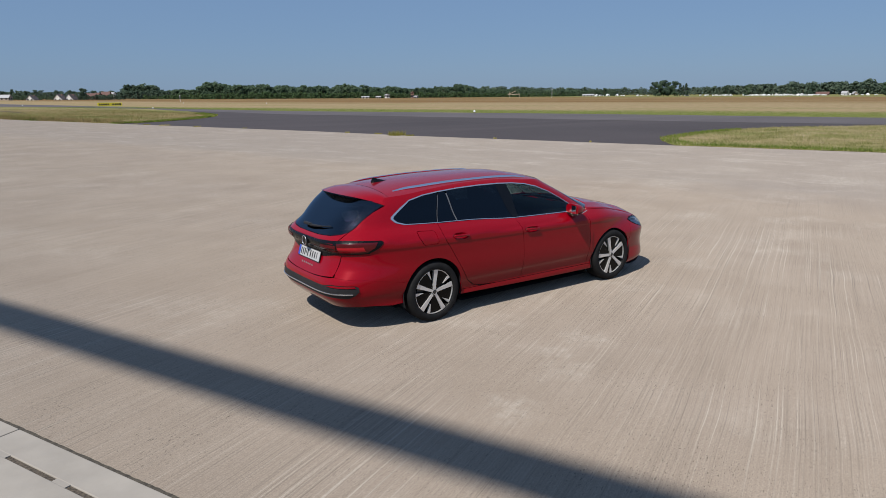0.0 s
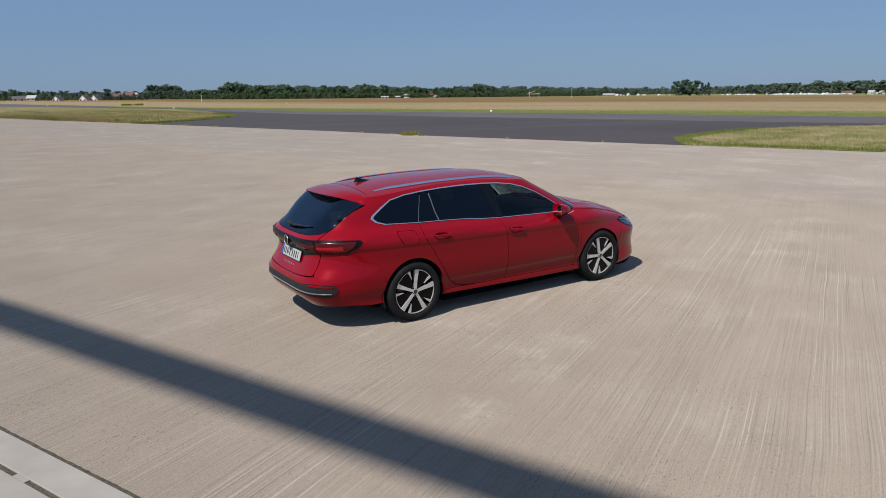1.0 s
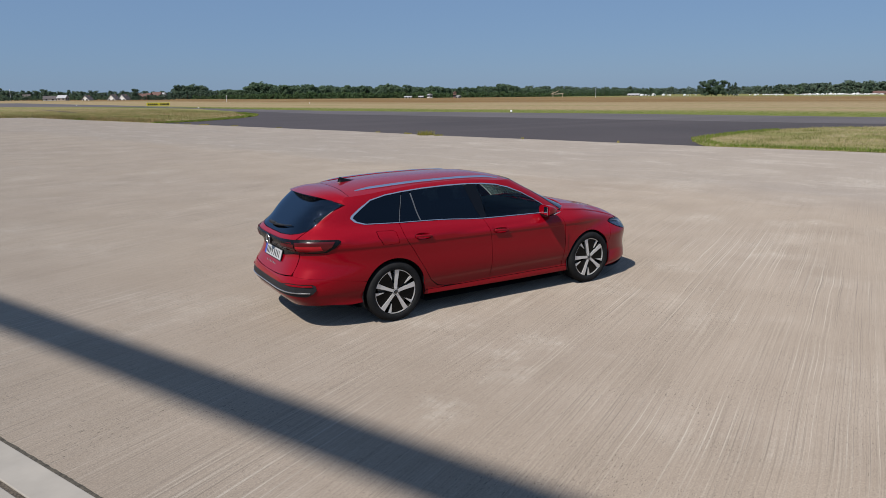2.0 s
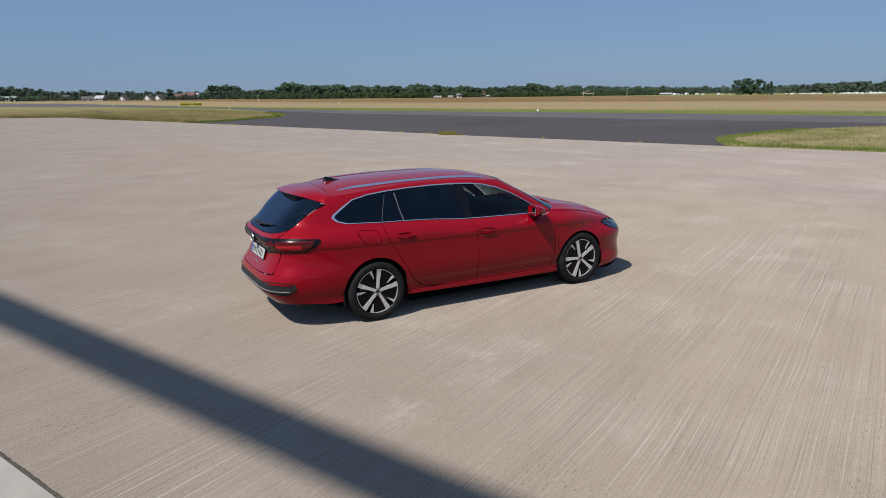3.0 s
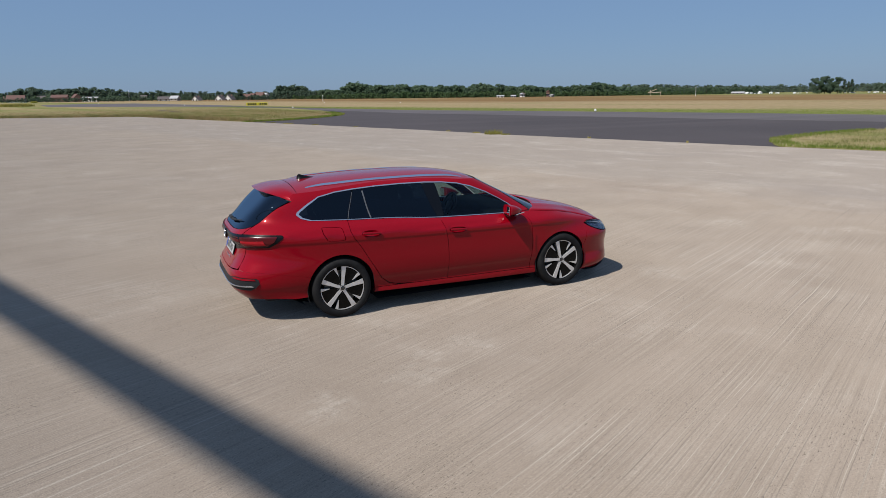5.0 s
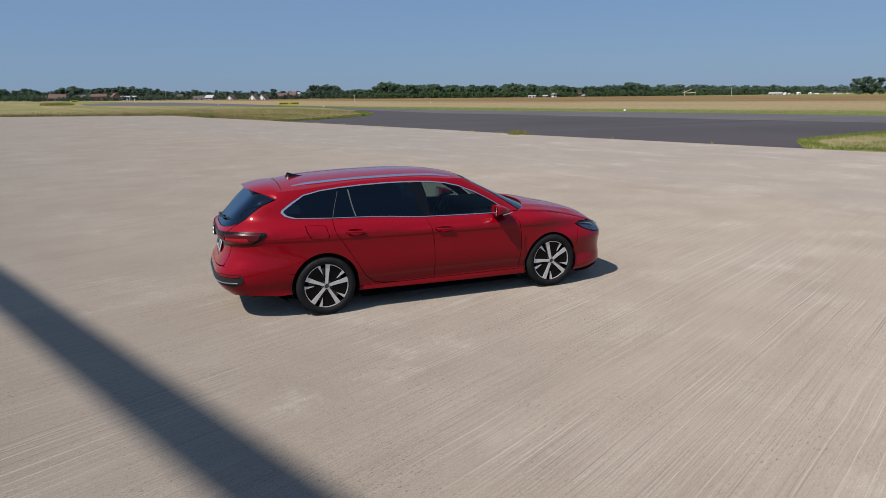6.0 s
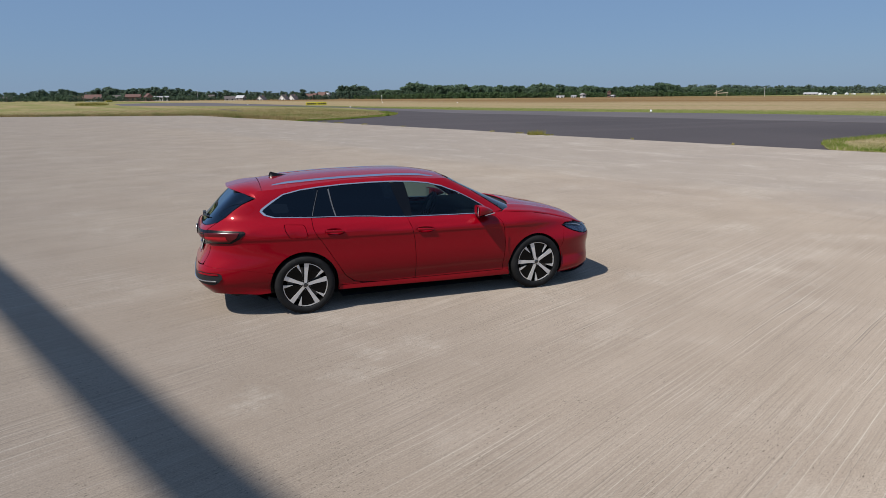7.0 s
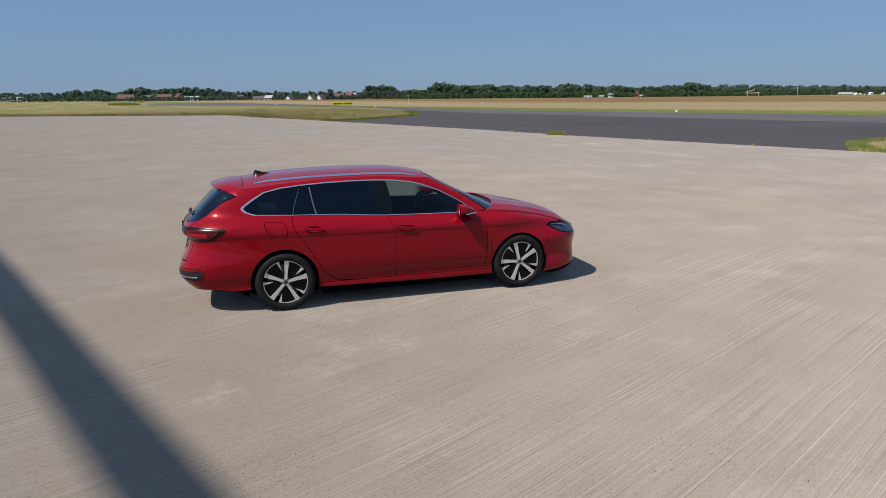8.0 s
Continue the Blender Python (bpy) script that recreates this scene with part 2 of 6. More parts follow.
M_GREEN = blades("green_grass", ((0.05, (0.075, 0.13, 0.018)), (0.6, (0.17, 0.22, 0.045)), (0.95, (0.27, 0.27, 0.08))))
M_WEED = blades("yellow_weeds", ((0.05, (0.15, 0.15, 0.04)), (0.5, (0.32, 0.28, 0.075)), (0.95, (0.50, 0.39, 0.12))))
# distance haze is mixed into these three leaf colours, palest on the hill
M_LEAF = leaves("hazy_broad_leaves", (0.078, 0.122, 0.076), (0.118, 0.172, 0.104))
M_LEAF2 = leaves("hazy_dark_leaves", (0.072, 0.110, 0.078), (0.108, 0.152, 0.104))
M_HAZY_HILL = leaves("hazy_hillside_leaves", (0.100, 0.142, 0.102), (0.140, 0.185, 0.132))
M_BUSH = leaves("bright_leaves", (0.075, 0.128, 0.056), (0.112, 0.172, 0.078))
M_BARK = simple("bark", (0.10, 0.078, 0.055), 0.9, scale=3.0)
M_SLAB = simple("smooth_slab", (0.345, 0.312, 0.270), 0.75, vary=0.10, scale=2.5, bump=0.15)
M_MORTAR = simple("dirty_joint", (0.075, 0.064, 0.048), 0.9, vary=0.5, scale=25.0, bump=0.5)
# gritty fill, darkened to paint in the shade of a deep slot
M_GRIT_SHADE = simple("gritty_slot_shade", (0.085, 0.068, 0.050), 0.9, vary=0.7, scale=60.0, bump=0.6)
M_WHITEWALL = simple("white_render", (0.72, 0.70, 0.66), 0.8, scale=0.8)
M_CREAMWALL = simple("cream_render", (0.36, 0.30, 0.25), 0.8, scale=0.8)
M_BRICKWALL = simple("red_brick_wall", (0.25, 0.15, 0.115), 0.85, scale=0.8)
M_REDROOF = simple("red_tiles", (0.135, 0.072, 0.060), 0.8, scale=1.5)
M_DARKROOF = simple("dark_tiles", (0.10, 0.085, 0.085), 0.8, scale=1.5)
M_GREYROOF = simple("grey_sheet", (0.40, 0.40, 0.41), 0.6, scale=1.5)
M_WINDOW = simple("dark_window", (0.03, 0.035, 0.045), 0.1, scale=1.0)
M_WHITEMETAL = simple("white_enamel", (0.80, 0.80, 0.79), 0.35, scale=1.0, vary=0.05)
M_YELLOW = simple("yellow_board", (0.60, 0.52, 0.02), 0.5, scale=2.0)
M_BLACKPAINT = simple("black_paint", (0.015, 0.015, 0.015), 0.5)
M_STEEL = simple("painted_steel", (0.30, 0.31, 0.32), 0.5, metal=0.3, scale=2.0)
M_TIMBER = simple("pale_timber", (0.50, 0.42, 0.30), 0.8, scale=2.0)

# ---- building helpers ----


def finish(name, me, material, parent=None, smooth=False):
    for mat in material if isinstance(material, (list, tuple)) else [material]:
        me.materials.append(mat)
    if smooth:
        me.polygons.foreach_set("use_smooth", [True] * len(me.polygons))
    ob = new(name, me)
    if parent is not None:
        ob.parent = parent
    return ob


def raw(name, verts, faces, material, parent=None, smooth=False):
    me = bpy.data.meshes.new(name)
    me.from_pydata([tuple(v) for v in verts], [], faces)
    me.update()
    return finish(name, me, material, parent, smooth)


def part(name, bm, material, parent=None, label="", smooth=False):
    """Links a bmesh as one mesh object under a thing or a part."""
    me = bpy.data.meshes.new(name)
    bm.to_mesh(me)
    bm.free()
    ob = finish(name, me, material, parent, smooth)
    return tagged(ob, label) if label else ob


def box(bm, size, centre=(0, 0, 0), bevel=0.0, m=None):
    made = bmesh.ops.create_cube(bm, size=1.0)["verts"]
    bmesh.ops.scale(bm, vec=size, verts=made)
    if bevel:
        edges = list({e for v in made for e in v.link_edges})
        made = bmesh.ops.bevel(bm, geom=edges, offset=bevel, segments=2, affect="EDGES", profile=0.5)["verts"]
    bmesh.ops.translate(bm, vec=centre, verts=made)
    if m is not None:
        bmesh.ops.transform(bm, matrix=m, verts=made)
    return made


def tube(bm, a, b, r, r2=None, seg=8):
    """A tapered rod from a to b."""
    a, b = Vector(a), Vector(b)
    made = bmesh.ops.create_cone(bm, cap_ends=True, segments=seg, radius1=r, radius2=r if r2 is None else r2, depth=(b - a).length)["verts"]
    turn = Vector((0, 0, 1)).rotation_difference(b - a).to_matrix().to_4x4()
    bmesh.ops.transform(bm, matrix=Matrix.Translation((a + b) / 2) @ turn, verts=made)
    return made


def inside(poly, x, y):
    odd = False
    j = len(poly) - 1
    for i in range(len(poly)):
        (xi, yi), (xj, yj) = poly[i][:2], poly[j][:2]
        if (yi > y) != (yj > y) and x < (xj - xi) * (y - yi) / (yj - yi) + xi:
            odd = not odd
        j = i
    return odd


# ---- the lie of the land ----
FALL = (-0.0068, 0.0030)           # the far country's slope against the apron


def land(x, y):
    r = math.hypot(x, y)
    u = min(1.0, max(0.0, (r - 60) / 340))
    return u * u * (3 - 2 * u) * (FALL[0] * x + FALL[1] * y)


def far(bearing, d):
    """A place d metres off at a bearing, in degrees from +x towards +y."""
    x, y = -2.2 + d * math.cos(radians(bearing)), -7.8 + d * math.sin(radians(bearing))
    return Vector((x, y, land(x, y)))


def taxi_point(across, along):
    """A place by its distance along the taxiway's normal, and along the taxiway to the north."""
    c, s = math.cos(radians(TAXI)), math.sin(radians(TAXI))
    n, w = Vector((c, -s)), Vector((s, c))
    p = n * across + w * along
    return (p.x, p.y)


def ground_sheet():
    rings = [0, 8, 16, 24, 32, 40, 48, 60, 75, 90, 110, 135, 165, 200, 250, 310, 380, 460, 560, 700, 900, 1200, 1700, 2500, 3600, 4800]
    seg = 96
    verts, faces = [(0, 0, -0.06)], []
    for r in rings[1:]:
        for k in range(seg):
            x, y = r * math.cos(2 * math.pi * k / seg), r * math.sin(2 * math.pi * k / seg)
            verts.append((x, y, land(x, y) - 0.06))
    for k in range(seg):
        faces.append((0, 1 + k, 1 + (k + 1) % seg))
    for i in range(len(rings) - 2):
        a, b = 1 + i * seg, 1 + (i + 1) * seg
        for k in range(seg):
            faces.append((a + k, b + k, b + (k + 1) % seg, a + (k + 1) % seg))
    return tagged(raw("ground", verts, faces, M_MEADOW, smooth=True), "dry straw-coloured airfield meadow with green strips", "ground", kind="structure")


def slab(name, poly, z, thick, material, label, category, grid=0.0):
    """A paved area as a sheet with a rim; it follows the land."""
    from mathutils.geometry import delaunay_2d_cdt
    pts, n = [Vector(p) for p in poly], len(poly)
    if grid:
        xs, ys = [p[0] for p in poly], [p[1] for p in poly]
        gx = min(xs)
        while gx < max(xs):
            gy = min(ys)
            while gy < max(ys):
                if inside(poly, gx, gy):
                    pts.append(Vector((gx, gy)))
                gy += grid
            gx += grid
    vs, _, fs, *_ = delaunay_2d_cdt(pts, [(i, (i + 1) % n) for i in range(n)], [], 0, 1e-4)
    verts = [(v.x, v.y, land(v.x, v.y) + z) for v in vs]
    faces = [f for f in fs if inside(poly, sum(vs[i].x for i in f) / len(f), sum(vs[i].y for i in f) / len(f))]
    k = len(verts)
    for p in poly:
        verts += [(p[0], p[1], land(*p) + z), (p[0], p[1], land(*p) + z - thick)]
    for i in range(n):
        a, b = k + 2 * i, k + 2 * ((i + 1) % n)
        faces.append((a, a + 1, b + 1, b))
    return tagged(raw(name, verts, faces, material), label, category, kind="structure")


def wobble(points, step, amp, seed, closed=True):
    """Breaks a polygon's edges into short, slightly uneven pieces."""
    rnd = random.Random(seed)
    out = []
    n = len(points)
    for i in range(n if closed else n - 1):
        a, b = Vector(points[i]), Vector(points[(i + 1) % n])
        k = max(1, int((b - a).length / step))
        if (b - a).length > 140:
            k = 1
        side = Vector((-(b - a).y, (b - a).x)).normalized()
        for j in range(k):
            out.append(tuple(a.lerp(b, j / k) + side * (rnd.uniform(-amp, amp) if j else 0)))
    return out


APRON_EDGE = [(60, -124), (25.35, 5.0), (22.75, 13.2), (18.5, 27.9), (16.45, 38.0), (11.7, 56.0), (9.1, 65.4), (3.5, 86), (0.2, 104), (-18, 117), (-42, 133), (-120, 170)]
LEFT_GREEN = [(9.0, 65.9), (13.3, 67.6), (19.2, 74.3), (23.2, 81.0), (25.7, 88.0), (27.4, 100.0), (29.5, 116), (30.5, 150), (23.5, 192), (11, 222), (-12, 250), (-58, 302), (-190, 422), (-320, 422), (-320, 260), (-42, 133.6), (-18, 117.6), (0, 104.6), (3.4, 86.5)]
RIGHT_GREEN = [(23.1, 13.0), (25.2, 15.4), (26.9, 16.8), (31.9, 18.3), (36.2, 18.8), (40.9, 18.2), (47.3, 14.2), (49.5, 6.0), (54, -12), (66, -60), (82, -124), (60.5, -124), (25.7, 5.2)]


def lerp_table(table, v):
    """Smooth interpolation in a table of (key, value) pairs."""
    if v <= table[0][0]:
        return table[0][1]
    for (a, p), (b, q) in zip(table, table[1:]):
        if v <= b:
            u = (v - a) / (b - a)
            return p + (q - p) * u
    return table[-1][1]


def smooth_table(table, v):
    """Monotone cubic interpolation in a table of (key, value) pairs."""
    n = len(table)
    if v <= table[0][0]:
        return table[0][1]
    if v >= table[-1][0]:
        return table[-1][1]
    i = max(k for k in range(n - 1) if table[k][0] <= v)

    def slope(k):
        if k in (0, n - 1):
            j = min(max(k, 1), n - 1)
            return (table[j][1] - table[j - 1][1]) / (table[j][0] - table[j - 1][0])
        d0 = (table[k][1] - table[k - 1][1]) / (table[k][0] - table[k - 1][0])
        d1 = (table[k + 1][1] - table[k][1]) / (table[k + 1][0] - table[k][0])
        return 0.0 if d0 * d1 <= 0 else 2 * d0 * d1 / (d0 + d1)
    h = table[i + 1][0] - table[i][0]
    u = (v - table[i][0]) / h
    p, q, m, k = table[i][1], table[i + 1][1], slope(i) * h, slope(i + 1) * h
    return p * (2 * u**3 - 3 * u**2 + 1) + m * (u**3 - 2 * u**2 + u) + q * (3 * u**2 - 2 * u**3) + k * (u**3 - u**2)


# The car's shape: x ahead from the rear axle, z up; half width by height, nose and tail by height
HALF_WIDTH = [(0.14, 0.80), (0.20, 0.848), (0.24, 0.853), (0.28, 0.850), (0.36, 0.862), (0.42, 0.884), (0.50, 0.898), (0.60, 0.905), (0.74, 0.910), (0.84, 0.912), (0.885, 0.910),
              (0.905, 0.896), (0.95, 0.868), (1.0, 0.815), (1.03, 0.783), (1.06, 0.762), (1.14, 0.722), (1.25, 0.684), (1.34, 0.642), (1.40, 0.603), (1.44, 0.556), (1.48, 0.47)]
TAIL = [(0.16, -0.93), (0.24, -0.985), (0.30, -1.05), (0.37, -1.115), (0.46, -1.14), (0.55, -1.125), (0.62, -1.088), (0.70, -1.048), (0.78, -1.018), (0.83, -1.012), (0.87, -1.045), (0.90, -1.075),
        (0.95, -1.075), (0.98, -1.05), (1.02, -1.005), (1.06, -0.965), (1.20, -0.83), (1.34, -0.68), (1.42, -0.60), (1.5, -0.52)]
NOSE = [(0.14, 3.60), (0.20, 3.705), (0.25, 3.752), (0.32, 3.758), (0.42, 3.765), (0.52, 3.785), (0.585, 3.795), (0.64, 3.780), (0.70, 3.745), (0.76, 3.67), (0.82, 3.51), (0.9, 3.2), (1.0, 3.0)]
SCREEN = [(0.90, 2.86), (0.98, 2.70), (1.10, 2.435), (1.22, 2.19), (1.334, 1.965), (1.394, 1.86), (1.45, 1.72), (1.52, 1.45)]
REAR_X, NOSE_X, SCREEN_X, ARC = 0.6, 2.3, 1.0, 1.6


def ease(v, a, b):
    u = min(1.0, max(0.0, (v - a) / (b - a)))
    return u * u * (3 - 2 * u)


def half_width(x, z):
    w = min(1.0, max(0.0, (z - 0.70) / 0.25)) * (1 if z < 1.2 else max(0.0, 1 - (z - 1.2) / 0.25))
    y = smooth_table(HALF_WIDTH, z + 0.034 * (x - 1.2) * w)
    k = z + 0.034 * (x - 1.2) * w
    if 0.25 < z < 0.9:
        y -= 0.0065 * (1 - ease(k, 0.812, 0.840)) * ease(k, 0.56, 0.74) * ease(x, -0.75, -0.55) * ease(x, 3.2, 2.7)
        y -= 0.0035 * (1 - ease(z, 0.378, 0.416)) * ease(z, 0.27, 0.345) * ease(x, 0.38, 0.52) * ease(x, 2.46, 2.3)
    return y - 0.085 * ease(x, 2.55, 3.3) * ease(z, 0.58, 0.78) + 0.04 * ease(x, 2.9, 3.2) * ease(z, 0.42, 0.25)


def shell(q, z, upper=False):
    """A point (x, y, z) of the right flank: q is x along the flank, then runs round the corners to the middle of the tail or nose, and on to the left flank."""
    fore_x, fore = (SCREEN_X, SCREEN) if upper else (NOSE_X, NOSE)
    if q < REAR_X - ARC or q > fore_x + ARC:
        x, y, z = shell(2 * (REAR_X - ARC) - q if q < 0 else 2 * (fore_x + ARC) - q, z, upper)
        return (x, -y, z)
    if q < REAR_X:
        n = 4.4 + 0.7 * ease(z, 0.72, 0.55) + 1.6 * ease(z, 1.05, 1.3)
        a, turn = REAR_X - smooth_table(TAIL, z), (REAR_X - q) / ARC * math.pi / 2
        sign, base = -1, REAR_X
    elif q > fore_x:
        n = 7.4 if upper else 4.3 + 0.8 * ease(z, 0.5, 0.3)
        a, turn = smooth_table(fore, z) - fore_x, (q - fore_x) / ARC * math.pi / 2
        sign, base = 1, fore_x
    else:
        return (q, -half_width(q, z), z)
    c, s = max(0.0, math.cos(turn)), math.sin(turn)
    r = (c ** n + s ** n) ** (-1 / n)
    x = base + sign * a * r * s
    return (x, -half_width(x, z) * r * c, z)


def q_from_x(x, z, upper=False):
    """The q at which the flank stands at x."""
    fore_x = SCREEN_X if upper else NOSE_X
    if REAR_X <= x <= fore_x:
        return x
    lo, hi = (REAR_X - ARC * 0.999, REAR_X) if x < REAR_X else (fore_x, fore_x + ARC * 0.999)
    for _ in range(40):
        mid = (lo + hi) / 2
        if shell(mid, z, upper)[0] < x:
            lo = mid
        else:
            hi = mid
    return (lo + hi) / 2


def q_from_y(y, z, rear=True, upper=False):
    """The q at which the tail (or nose) stands y metres from the car's middle."""
    base = REAR_X if rear else (SCREEN_X if upper else NOSE_X)
    lo, hi = 0.0, ARC
    for _ in range(40):
        mid = (lo + hi) / 2
        if -shell(base - mid if rear else base + mid, z, upper)[1] > abs(y):
            lo = mid
        else:
            hi = mid
    return base - lo if rear else base + lo

ground_sheet()
apron = slab("pavement", wobble([*APRON_EDGE, (-160, 120), (-160, -124)], 0.9, 0.035, 3), 0.0, 0.10, M_CONCRETE, "sunlit beige brushed concrete apron with fine parallel grooves", "apron", 9)
TAXI_INNER = [(80, -104), (49, 15), (43.5, 37.4), (33.3, 83), (30.5, 125), (25.5, 161), (14.6, 193), (0, 218), (-18, 245), (-27, 262)]
TAXI_OUTER = [(-37, 335), (-22, 352), (0, 350), (25.8, 239), (34.6, 153), (41.2, 101), (50.2, 70), (56, 49), (61.3, 19.9), (92, -104)]
slab("road", [(60.6, -124), (25.6, 5.0), (23.0, 13.2), (18.75, 27.9), (16.7, 38.0), (11.95, 56.0), (9.35, 65.4), (9.0, 100), (0, 200), (-12, 226), *TAXI_INNER[-1:], *TAXI_OUTER], -0.03, 0.05, M_ASPHALT,
     "dark grey asphalt apron link, slightly stained", "asphalt", 12)
slab("taxiway_strip", TAXI_INNER + TAXI_OUTER, -0.018, 0.03, M_TAXIWAY, "worn lighter grey asphalt taxiway", "taxiway", 12)
slab("verge_1", wobble(LEFT_GREEN, 1.5, 0.15, 5), 0.0, 0.08, M_MEADOW, "dry yellow and green grass beside the taxiway", "grass", 25)
slab("verge_2", wobble(RIGHT_GREEN, 0.6, 0.09, 6), 0.0, 0.08, M_MEADOW, "dry yellow and green grass island", "grass", 10)

# ---- drain channel ----
DRAIN = Matrix.Translation((-4.04, -0.77, 0)) @ pose(0, 0, 0, 0, 0, math.degrees(math.atan2(-0.919, 0.394)))


def drain_channel():
    thing = tagged(new("drain_channel"), "pale smooth concrete slot drain with gritty dirty slots, darkened as if deeply shaded", "drain", kind="structure")
    thing.matrix_world = DRAIN

    def strip(name, u0, u1, v0, v1, z0, z1, mat, bevel=0.0):
        bm = bmesh.new()
        box(bm, (u1 - u0, v1 - v0, z1 - z0), ((u0 + u1) / 2, (v0 + v1) / 2, (z0 + z1) / 2), bevel)
        return part(name, bm, mat, thing)
    rnd = random.Random(8)
    strip("joint", -30, 30, -0.70, -0.317, -0.05, 0.004, M_MORTAR)
    strip("joint", -30, 30, -0.273, -0.012, -0.05, 0.004, M_MORTAR)
    bm = bmesh.new()                      # the apron's edge has crumbled unevenly beside the joint
    inner, outer = [], []
    for k in range(-200, 201):
        u, v = k * 0.04, rnd.uniform(-0.006, 0.002) + 0.008 * max(0.0, noise.noise((k * 0.17, 3.1, 0.4)))
        inner.append(bm.verts.new((u, -0.013, 0.0045)))
        outer.append(bm.verts.new((u + rnd.uniform(-0.012, 0.012), v, 0.0025)))
    for k in range(400):
        bm.faces.new((inner[k], outer[k], outer[k + 1], inner[k + 1]))
    bmesh.ops.recalc_face_normals(bm, faces=bm.faces)
    part("crumbled_edge", bm, M_MORTAR, thing)
    for k in range(-8, 9):
        a = 0.33 + 2.5 * k - 2.5
        for v0, v1 in ((-0.275, -0.034), (-0.600, -0.315)):
            strip("kerb_stone", a + 0.006, a + 2.494, v0, v1, -0.04, 0.016 + rnd.uniform(-0.002, 0.002), M_SLAB, 0.006)
        for j in range(3):
            s = a + 0.20 + 0.73 * j
            strip("bridge", s, s + 0.15, -0.317, -0.273, -0.04, 0.013, M_SLAB)
        strip("slot_floor", a, a + 2.5, -0.314, -0.276, -0.06, 0.005, M_GRIT_SHADE)
    return thing


drain_channel()

# ---- gantry behind the camera ----
FRONT = pose(0, 0, 0, 0, 0, math.degrees(math.atan2(0.3895, 0.921)))


def gantry():
    """A high beam whose shadow crosses the apron."""
    thing = tagged(new("gantry"), "tall grey steel gantry beam on two posts", "gantry")
    thing.matrix_world = FRONT
    across = -2.640 - 19.0 * (0.72 * 0.921 + 0.27 * 0.3895)
    bm = bmesh.new()
    box(bm, (0.26, 88, 0.46), (across, -8, 19.0), 0.02)
    part("beam", bm, M_STEEL, thing)
    for v in (-50, 34):
        bm = bmesh.new()
        box(bm, (0.4, 0.4, 18.8), (across, v, 9.4), 0.03)
        part("post", bm, M_STEEL, thing)
    return thing


gantry()

# ---- grass and weeds ----


def grass(name, spots, material, label, tall=(0.12, 0.38), wide=0.03, seed=1):
    rnd = np.random.RandomState(seed)
    spots = np.array(spots)
    n = len(spots)
    ang, h = rnd.uniform(0, 2 * np.pi, n), rnd.uniform(tall[0], tall[1], n)
    w = rnd.uniform(0.5, 1.3, n) * wide
    lean, la = rnd.uniform(0, 0.7, n) * h, rnd.uniform(0, 2 * np.pi, n)
    v = np.empty((n, 3, 3))
    v[:, 0] = spots - np.stack([np.cos(ang) * w, np.sin(ang) * w, np.zeros(n)], 1)
    v[:, 1] = spots + np.stack([np.cos(ang) * w, np.sin(ang) * w, np.zeros(n)], 1)
    v[:, 2] = spots + np.stack([np.cos(la) * lean, np.sin(la) * lean, h], 1)
    me = bpy.data.meshes.new(name)
    me.vertices.add(3 * n)
    me.vertices.foreach_set("co", v.reshape(-1))
    me.loops.add(3 * n)
    me.loops.foreach_set("vertex_index", np.arange(3 * n))
    me.polygons.add(n)
    me.polygons.foreach_set("loop_start", np.arange(0, 3 * n, 3))
    me.update(calc_edges=True)
    return tagged(finish(name, me, material), label, "grass", kind="stuff")


def scatter(poly, n, seed, keep=None):
    rnd = random.Random(seed)
    xs, ys = [p[0] for p in poly], [p[1] for p in poly]
    out = []
    tries = 0
    while len(out) < n and tries < n * 60:
        tries += 1
        x, y = rnd.uniform(min(xs), max(xs)), rnd.uniform(min(ys), max(ys))
        if inside(poly, x, y) and (keep is None or rnd.random() < keep(x, y)):
            out.append((x, y, land(x, y)))
    return out


RIGHT_NEAR = [(23.1, 13.0), (25.2, 15.4), (26.9, 16.8), (31.9, 18.3), (36.2, 18.8), (40.9, 18.2), (47.3, 14.2), (49.5, 6.0), (54, -12), (30.3, -12), (25.7, 5.2)]
LEFT_NEAR = [(9.0, 65.9), (13.3, 67.6), (19.2, 74.3), (23.2, 81.0), (25.7, 88.0), (27.4, 100.0), (25, 150), (14, 190), (-18, 240), (-100, 240), (-80, 150), (-42, 133.6), (-18, 117.6), (0, 104.6), (3.4, 86.5)]

LEFT_EDGE = [(9.0, 65.9), (13.3, 67.6), (19.2, 74.3), (23.2, 81.0), (25.7, 88.0), (27.4, 100.0), (20, 100), (4, 84)]


def clumped(x, y):
    return min(1.0, max(0.06, (noise.noise((x * 0.8, y * 0.8, 0)) + 0.55)))


def rim(line, reach):
    """Likelihood one near a line of points, zero away from it."""
    def keep(x, y):
        d = 9e9
        for i in range(len(line) - 1):
            a, b = Vector(line[i]), Vector(line[i + 1])
            u = max(0, min(1, (Vector((x, y)) - a).dot(b - a) / (b - a).length_squared))
            d = min(d, (Vector((x, y)) - a.lerp(b, u)).length)
        return 1.0 if d < reach else 0.0
    return keep


